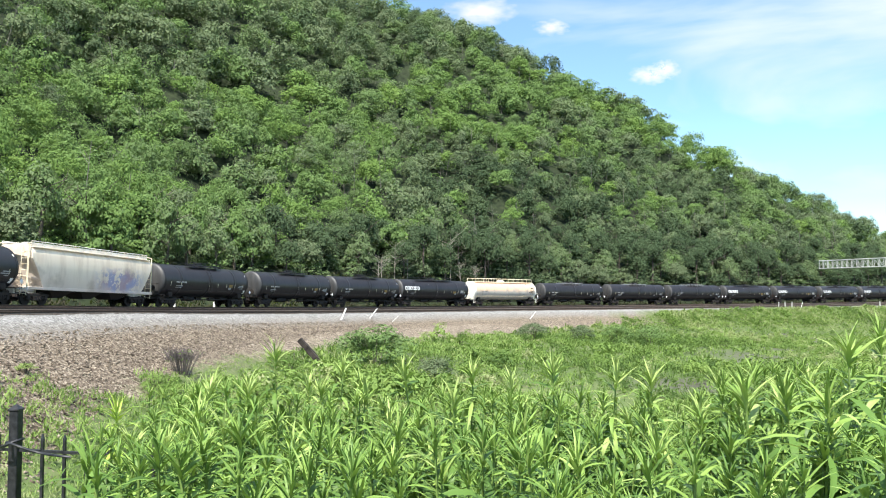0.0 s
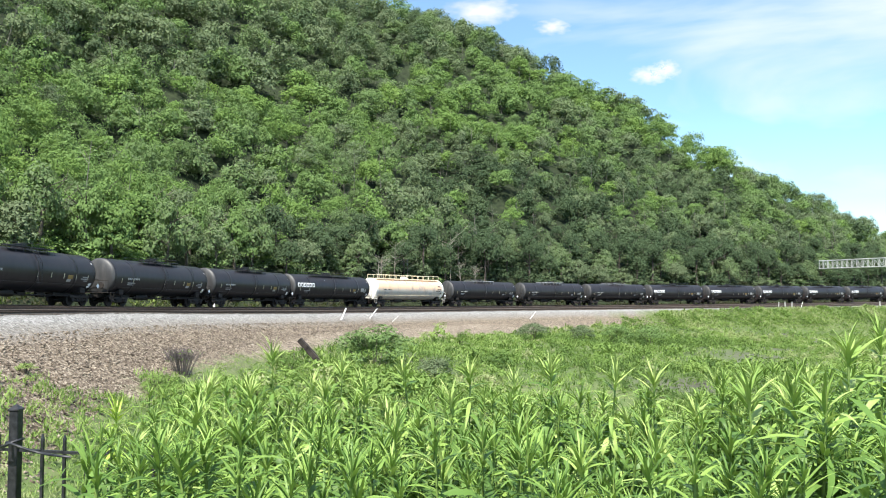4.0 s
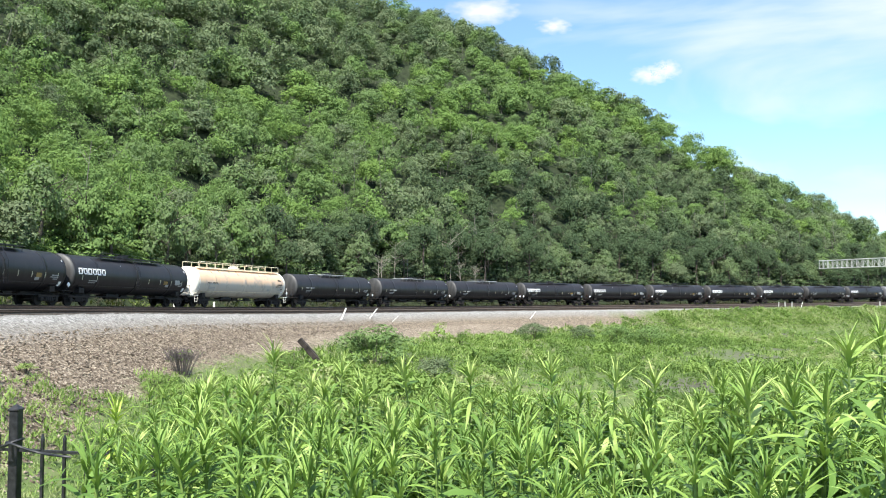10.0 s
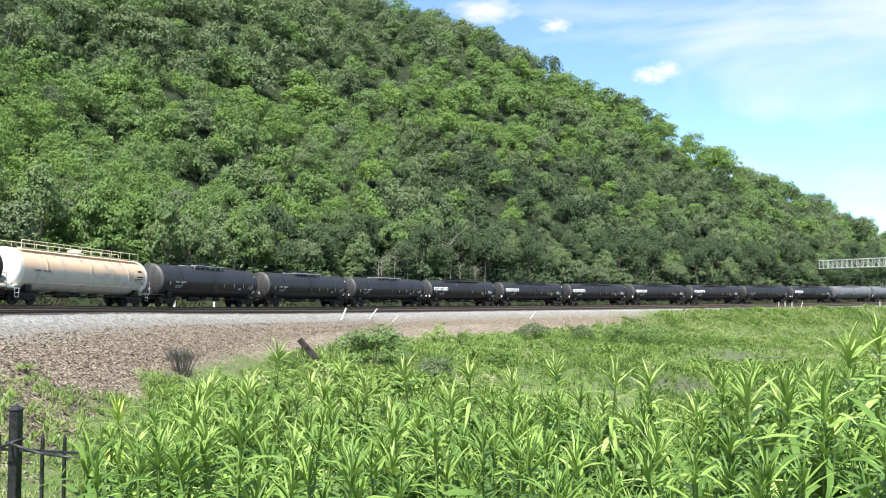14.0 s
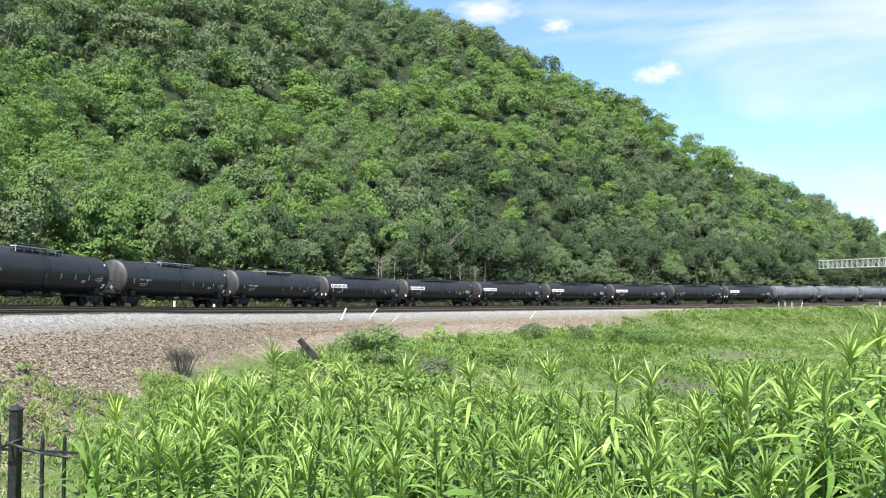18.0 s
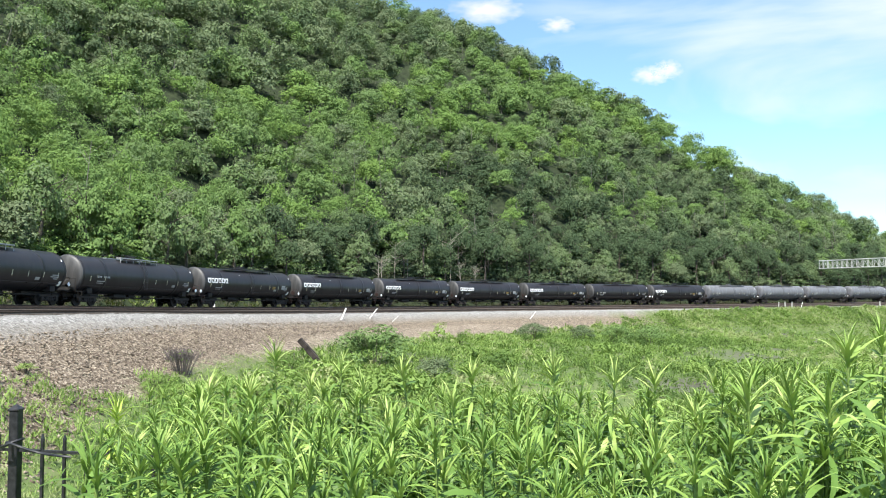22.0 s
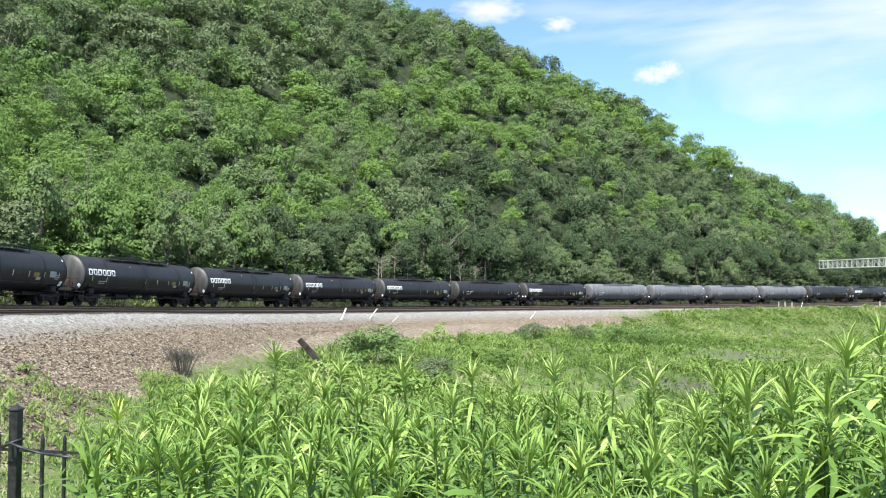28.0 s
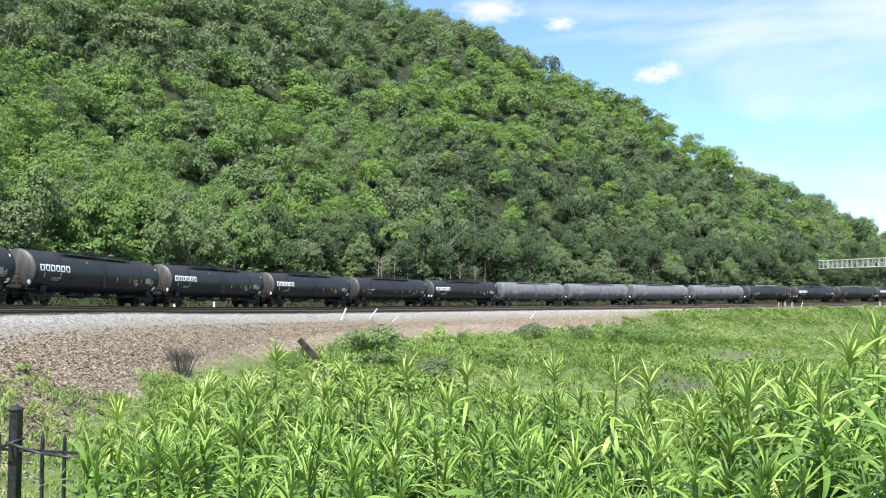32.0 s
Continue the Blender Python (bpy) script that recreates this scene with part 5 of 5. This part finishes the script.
    x, y, _ = on_line(s, u)
    ok = wave(x, y, 6, 1.0) + rng.normal(size=n) * .3 > -0.6
    x, y = x[ok], y[ok]
    n = len(x)
    z = terrain(x, y)
    v, h = tufts(rng, x, y, z, 0.55 * rng.uniform(.5, 1.5, n), 8, 0.1 + 0.85 * np.clip(wave(x, y, 6, 1.0) + 0.3, 0, 1) * np.clip((-20 - x) / 8, 0.12, 1), 0.16)
    ob = mesh_object("far_side_grass", v, tris(len(v) // 3), M_BRUSH, attrs={"hue": h})
    tagged(ob, "shade-dark brush and yellow-green grass beyond the tracks", "grass", kind="stuff")


build_weeds()


# ================= fence in front =================
_n = Nodes("black_iron_paint")
M_IRON = _n.done(_n.ramp(_n.noise(40, 4), [(0.35, (0.012, 0.013, 0.015)), (0.75, (0.045, 0.045, 0.05))]), 0.38, 0.2)
FENCE_A, FENCE_B = Vector((-2.75, 3.52, 0.905)), Vector((-0.85, 3.37, 0.845))     # line of the upper rail


def build_fence():
    d = (FENCE_B - FENCE_A)
    d2 = Vector((d.x, d.y, 0)).normalized()
    yaw = math.degrees(math.atan2(d2.y, d2.x))
    fence = new("iron_fence")
    fence.matrix_basis = Matrix.Translation((FENCE_A.x, FENCE_A.y, 0)) @ pose(0, 0, 0, 0, 0, yaw)
    tagged(fence, "black iron picket fence with square posts among weeds", "fence")
    length = math.hypot(d.x, d.y)

    def rail_z_at(x):
        return FENCE_A.z + d.z * x / length

    def foot(x):
        p = FENCE_A + d2 * x
        return float(terrain(np.array([p.x]), np.array([p.y]))[0])

    for off in (-0.015, -0.62):
        bm = bmesh.new()
        vs = box(bm, 0, length, -.008, .008, -.006, .006)
        for v in vs:
            v.co.z += rail_z_at(v.co.x) + off
        part("rail", bm, M_IRON, fence)
    post_x = 0.838
    for x in (post_x,):
        bm = bmesh.new()
        top = rail_z_at(x) + 0.16
        box(bm, x - .021, x + .021, -.021, .021, foot(x) - .2, top, .003)
        part("post", bm, M_IRON, fence)
        bm = bmesh.new()
        box(bm, x - .024, x + .024, -.024, .024, top, top + .008, .001)
        bmesh.ops.create_cone(bm, cap_ends=True, segments=4, radius1=.033, radius2=.003, depth=.02, matrix=Matrix.Translation((x, 0, top + .018)) @ pose(0, 0, 0, 0, 0, 45))
        part("post_cap", bm, M_IRON, fence)
    x = post_x - 0.8
    while x < length - .1:
        x += 0.103
        if abs(x - post_x) < 0.05:
            continue
        bm = bmesh.new()
        top = rail_z_at(x) + 0.04
        box(bm, x - .006, x + .006, -.006, .006, foot(x) - .05, top)
        bmesh.ops.create_cone(bm, cap_ends=True, segments=4, radius1=.009, radius2=.002, depth=.022, matrix=Matrix.Translation((x, 0, top + .011)) @ pose(0, 0, 0, 0, 0, 45))
        part("picket", bm, M_IRON, fence)
    # a black hose round the post and slung along the rail
    pts = []
    for k in range(13):
        c = 2 * math.pi * k / 12 + 1.6
        pts.append((post_x + .052 * math.cos(c), .052 * math.sin(c) - .004 * k, rail_z_at(post_x) + .02 + .02 * math.cos(c)))
    for k in range(40):
        t = k / 39
        x = post_x + t * 0.30
        pts.append((x, -.065 - .012 * math.sin(9 * t), rail_z_at(x) + .03 * math.exp(-((x - post_x) / .1) ** 2) + .004 * math.sin(9 * t) - .02 * t))
    bm = bmesh.new()
    tube(bm, pts, .006)
    o = part("hose", bm, M_IRON)
    o.name = "rubber_hose"
    o.matrix_basis = fence.matrix_basis
    tagged(o, "black rubber hose slung along the iron fence", "hose")


build_fence()

# ================= things along the track =================
M_STAKE = painted("white_stake_paint", (0.78, 0.77, 0.74), (0.45, 0.42, 0.36), 0.7, amount=0.5)
M_TIMBER = bark("old_timber", (0.014, 0.012, 0.011), (0.06, 0.05, 0.045))
M_STEEL = painted("galvanised_signal_steel", (0.50, 0.51, 0.50), (0.30, 0.28, 0.25), 0.5, amount=0.4)


def ground_at(x, y):
    return float(surface(np.array([x], float), np.array([y], float))[0][0])


def stake(x, y, lean_x, height, w=0.09, label="white wooden stake leaning in the trackside stone"):
    bm = bmesh.new()
    box(bm, -w / 2, w / 2, -w / 2, w / 2, -.15, height, .008)
    for v in bm.verts:
        v.co.x += v.co.z * lean_x
    o = part("trackside_stake", bm, M_STAKE)
    o.location = (x, y, ground_at(x, y))
    tagged(o, label, "stake", "stakes along the track")


def build_stakes():
    stake(-10.73, 80.76, 0.42, 1.22, .16)
    stake(-8.28, 86.92, 0.75, 1.05, .14)
    stake(-5.95, 89.6, 1.1, 0.62, .07, "thin pale stake leaning low in the stone")
    stake(13.28, 116.78, 0.75, 1.15, .12)
    for s, u in ((157.0, 10.9), (158.6, 11.3), (160.6, 11.6)):
        x, y, _ = on_line(s, u)
        stake(float(x), float(y), 0.02, 1.5, .11, "white upright marker post beside the track")
    x, y, _ = on_line(163.8, 11.6)
    stake(float(x), float(y), 0.3, 1.5, .11, "white marker post leaning beside the track")
    x, y, _ = on_line(194.9, 12.0)
    stake(float(x), float(y), 0.0, 1.5, .12, "white upright marker post beside the track")
    for s in (S_POST_A, S_POST_B):
        x, y, _ = on_line(s, -3.2)
        bm = bmesh.new()
        box(bm, -.11, .11, -.05, .05, -.9, -.18, .01)
        box(bm, -.12, .12, -.06, .06, -.2, -.12, .02)
        o = part("marker_post", bm, M_STAKE)
        o.location = (float(x), float(y), float(rail_z(s)) + .66)
        tagged(o, "short white post on the far side of the track", "post", "posts beyond the train")


S_POST_A, S_POST_B = 22.0, 28.5
build_stakes()


def build_timber():
    bm = bmesh.new()
    box(bm, -1.35, 1.6, -.2, .2, -.2, .2, .03)
    bmesh.ops.subdivide_edges(bm, edges=[e for e in bm.edges if e.calc_length() > 1], cuts=5)
    rng = np.random.default_rng(3)
    for v in bm.verts:
        v.co += Vector(rng.normal(size=3) * 0.008)
    o = part("old_timber", bm, M_TIMBER)
    o.matrix_basis = Matrix.Translation((-9.97, 58.0, -3.52)) @ pose(0, 0, 0, 0, 47, -8)
    tagged(o, "weathered dark railway timber tipped up in the weeds", "timber")


build_timber()


M_GREYTWIG = bark("grey_dry_twigs", (0.07, 0.06, 0.06), (0.16, 0.14, 0.135))


def shrub(x, y, wide, high, hue, label, seed, name="shrub", mat=None, thin=False):
    rng = np.random.default_rng(seed)
    ob = new(name)
    ob.location = (x, y, ground_at(x, y))
    tagged(ob, label, "shrub", "shrubs on the bank")
    bm = bmesh.new()
    for k in range(80 if thin else 9):
        a, r = rng.uniform(0, 6.28), rng.uniform(.1, .5) * wide
        p = Vector((math.cos(a) * r * .25, math.sin(a) * r * .25, -.1))
        q = Vector((math.cos(a) * r, math.sin(a) * r, high * rng.uniform(.5, .95)))
        mid = p.lerp(q, .5) + Vector((0, 0, high * .15))
        rod(bm, p, mid, .012 if thin else .022, 5, .008 if thin else .014)
        rod(bm, mid, q, .008 if thin else .014, 5, .004)
        for j in range(4 if thin else 2):
            q2 = mid + Vector((rng.normal() * .25 * wide * .5, rng.normal() * .25 * wide * .5, rng.uniform(.1, .4) * high))
            rod(bm, mid, q2, .009, 4, .004)
    part("twig_frame", bm, M_GREYTWIG if thin else M_BARK, ob)
    n = 7 if thin else 34
    V = crown_leaves(rng, n, 16 if thin else 100, 0.034 if thin else 0.030, (1, 1, 1), 0.6, 0.25, 0.9) * np.array([wide * .55, wide * .55, high * .55]) + np.array([0, 0, high * .45])
    cr = new("foliage", crown_mesh("foliage", V, hue, mat or M_WEED))
    cr.parent = ob


def build_shrubs():
    shrub(-5.3, 58.6, 6.4, 4.2, 0.55, "large rounded dark green shrub on the bank", 1, mat=M_FOREST)
    shrub(-0.6, 53.5, 3.4, 2.4, 0.3, "green shrub on the bank", 2, mat=M_FOREST)
    shrub(11.5, 98.0, 4.4, 3.0, 0.25, "dark green shrub in the weeds", 3, mat=M_FOREST)
    shrub(18.8, 105.0, 4.0, 2.8, 0.25, "dark green shrub in the weeds", 4, mat=M_FOREST)
    shrub(23.5, 103.0, 5.0, 3.2, 0.62, "bright green bushy shrub in the weeds", 5, mat=M_FOREST)
    shrub(28.0, 104.0, 5.0, 3.2, 0.58, "bright green bushy shrub in the weeds", 6, mat=M_FOREST)
    shrub(2.0, 86.0, 1.3, 1.8, 0.12, "small dark green sapling on the bank", 7)
    shrub(-13.9, 41.0, 2.5, 1.7, 0.3, "bare twiggy bush on the stone bank", 8, "twiggy_bush", thin=True)
    shrub(-9.8, 40.5, 2.2, 1.3, 0.45, "low green weed clump below the stone bank", 9)
    shrub(-10.6, 52.0, 2.4, 1.6, 0.25, "low green bush below the stone bank", 10)
    shrub(-15.9, 29.2, 0.8, 0.5, 0.85, "small pale green weed clump on the stone bank", 14)
    shrub(-13.0, 35.2, 1.6, 1.2, 0.55, "feathery green weed clump below the stone bank", 15)
    shrub(46.0, 118.0, 3.0, 1.7, 0.6, "light green bush on the grassy bank", 11)
    shrub(55.0, 125.0, 3.4, 1.8, 0.55, "light green bush on the grassy bank", 12)
    shrub(38.0, 104.0, 3.0, 1.8, 0.35, "green bush on the grassy bank", 13)


build_shrubs()


def build_rocks():
    rng = np.random.default_rng(17)
    m = painted("pale_limestone", (0.52, 0.50, 0.46), (0.30, 0.28, 0.24), 0.9, amount=0.6)
    for s, size in ((2.0, .34), (5.0, .26), (7.4, .30), (10.0, .28), (12.8, .36), (14.8, .26), (17.5, .22)):
        bm = bmesh.new()
        bmesh.ops.create_icosphere(bm, subdivisions=2, radius=size)
        for v in bm.verts:
            v.co *= rng.uniform(.8, 1.15)
            v.co.z *= .75
        x, y, _ = on_line(s, -4.3)
        o = part("rock", bm, m)
        o.location = (float(x), float(y), float(rail_z(s)) - .45 + size * .3)
        tagged(o, "pale limestone rock beyond the tracks", "rock", "rocks beyond the tracks")


build_rocks()


def build_dead_trees():
    rng = np.random.default_rng(31)
    for s, u, h in ((70.8, -12.6, 6.0), (72.0, -13.2, 5.0), (74.8, -13.0, 8.0), (78.0, -13.4, 6.5), (87.8, -13.2, 9.5), (90.0, -12.8, 5.5), (93.8, -13, 4.5)):
        x, y, _ = on_line(s, u)
        o = part("dead_tree", trunk_bm(rng, h, .075, 16, .05), M_PALE_BARK)
        o.location = (float(x), float(y), ground_at(float(x), float(y)))
        tagged(o, "bare pale dead tree at the edge of the woods", "tree", "dead trees")


build_dead_trees()


# ================= signal gantry =================
def build_gantry():
    a, b = Vector((90.2, 182.0, 6.45)), Vector((95.0, 156.7, 6.45))      # free end over the tracks, mast end
    d = (b - a)
    n = Vector((-d.y, d.x, 0)).normalized()
    g = new("signal_gantry")
    g.location = (b.x, b.y, ground_at(b.x, b.y))
    tagged(g, "grey steel cantilever signal gantry reaching over the tracks", "gantry")
    back = Matrix.Translation(-g.location)

    def add(name, bm, label=""):
        o = part(name, bm, M_STEEL, g, label)
        o.matrix_basis = back

    h, w = 0.9, .5
    for sy in (-1, 1):
        for z in (-h, h):
            bm = bmesh.new()
            rod(bm, a + n * w * sy + Vector((0, 0, z)), b + n * w * sy + Vector((0, 0, z)), .10, 6)
            add("chord", bm)
    bays = 16
    for k in range(bays + 1):
        p = a.lerp(b, k / bays)
        for sy in (-1, 1):
            bm = bmesh.new()
            rod(bm, p + n * w * sy + Vector((0, 0, -h)), p + n * w * sy + Vector((0, 0, h)), .065, 5)
            add("upright", bm)
            if k < bays:
                q = a.lerp(b, (k + 1) / bays)
                bm = bmesh.new()
                z = h if k % 2 else -h
                rod(bm, p + n * w * sy + Vector((0, 0, z)), q + n * w * sy + Vector((0, 0, -z)), .035, 5)
                add("diagonal", bm)
        bm = bmesh.new()
        rod(bm, p - n * w + Vector((0, 0, h)), p + n * w + Vector((0, 0, h)), .05, 5)
        add("cross_bar", bm)
    bm = bmesh.new()
    rod(bm, Vector((b.x, b.y, ground_at(b.x, b.y) - .3)), b + Vector((0, 0, 1.3)), .38, 12)
    add("mast", bm)


build_gantry()


# ================= small clouds =================
def mat_cloud(seed):
    n = Nodes("cloud_vapour")
    co = n.coord("Object")
    ln = n.add("ShaderNodeVectorMath")
    ln.operation = "LENGTH"
    wob = n.add("ShaderNodeTexNoise")
    wob.noise_dimensions = "4D"
    wob.inputs["W"].default_value = seed
    wob.inputs["Scale"].default_value, wob.inputs["Detail"].default_value = 2.6, 4
    n.put(wob.inputs["Vector"], co)
    n.put(ln.inputs[0], co)
    f = n.math("SUBTRACT", 1.0, ln.outputs["Value"])
    f = n.math("ADD", f, n.math("MULTIPLY", n.math("SUBTRACT", wob.outputs["Fac"], 0.5), 1.1))
    a = n.ramp(f, [(0.12, (0, 0, 0)), (0.95, (0.95,) * 3)])
    em = n.add("ShaderNodeEmission")
    em.inputs["Color"].default_value, em.inputs["Strength"].default_value = (1.0, 0.99, 0.98, 1), 0.52
    tr = n.add("ShaderNodeBsdfTransparent")
    mx = n.nt.nodes.new("ShaderNodeMixShader")
    n.put(mx.inputs[0], a)
    n.nt.links.new(tr.outputs[0], mx.inputs[1])
    n.nt.links.new(em.outputs[0], mx.inputs[2])
    n.nt.links.new(mx.outputs[0], n.out.inputs["Surface"])
    return n.mat


CLOUDS = []


def build_clouds():
    for i, (x, y, z, wx, wz, dx, dz) in enumerate(((770.0, 2600.0, 744.0, 52, 36, 11.0, 0.0), (712.0, 2600.0, 722.0, 70, 38, 10.0, 0.0),
                                                 (378.0, 2600.0, 890.0, 62, 30, 27.0, 12.0), (130.0, 2600.0, 950.0, 130, 55, 30.0, 6.0))):
        bm = bmesh.new()
        bmesh.ops.create_grid(bm, x_segments=2, y_segments=2, size=1)
        o = part("cloud", bm, mat_cloud(3.7 * i))
        o.scale = (wx * 1.15, wz * 1.15, 1)
        tagged(o, "small soft white cloud in the blue sky", "cloud", "clouds", "structure")
        CLOUDS.append((o, x, y, z, dx, dz))


build_clouds()


# ================= what moves =================
def motions():
    for car, s0 in TRAIN:
        walk(car, [(t, car_pose(s0 - SPEED * t)) for t in range(-1, 34)])
        for wheel in [o for b in car.children for o in b.children if o.name.startswith("wheelset")]:
            at = wheel.matrix_basis.translation.copy()
            walk(wheel, [(k / 10, Matrix.Translation(at) @ Matrix.Rotation(SPEED * k / 10 / WHEEL_R, 4, "Y")) for k in range(321)])
    for o, x, y, z, dx, dz in CLOUDS:
        walk(o, [(t, pose(x + dx * t / 32, y, z + dz * t / 32, 90, 0, 0)) for t in (0, 16, 32)])
    rng = np.random.default_rng(77)
    for plant in PLANTS:
        p, amp, ph = plant.location.copy(), rng.uniform(0.12, 0.42), rng.uniform(0, 6.28)
        rows = []
        for k in range(41):
            t = 0.8 * k
            a = amp * (math.sin(2.1 * t + ph) + 0.6 * math.sin(0.9 * t + 2 * ph))
            rows.append((t, pose(p.x, p.y, p.z, 0.4 * a * math.cos(ph), a, 0)))
        walk(plant, rows)


motions()
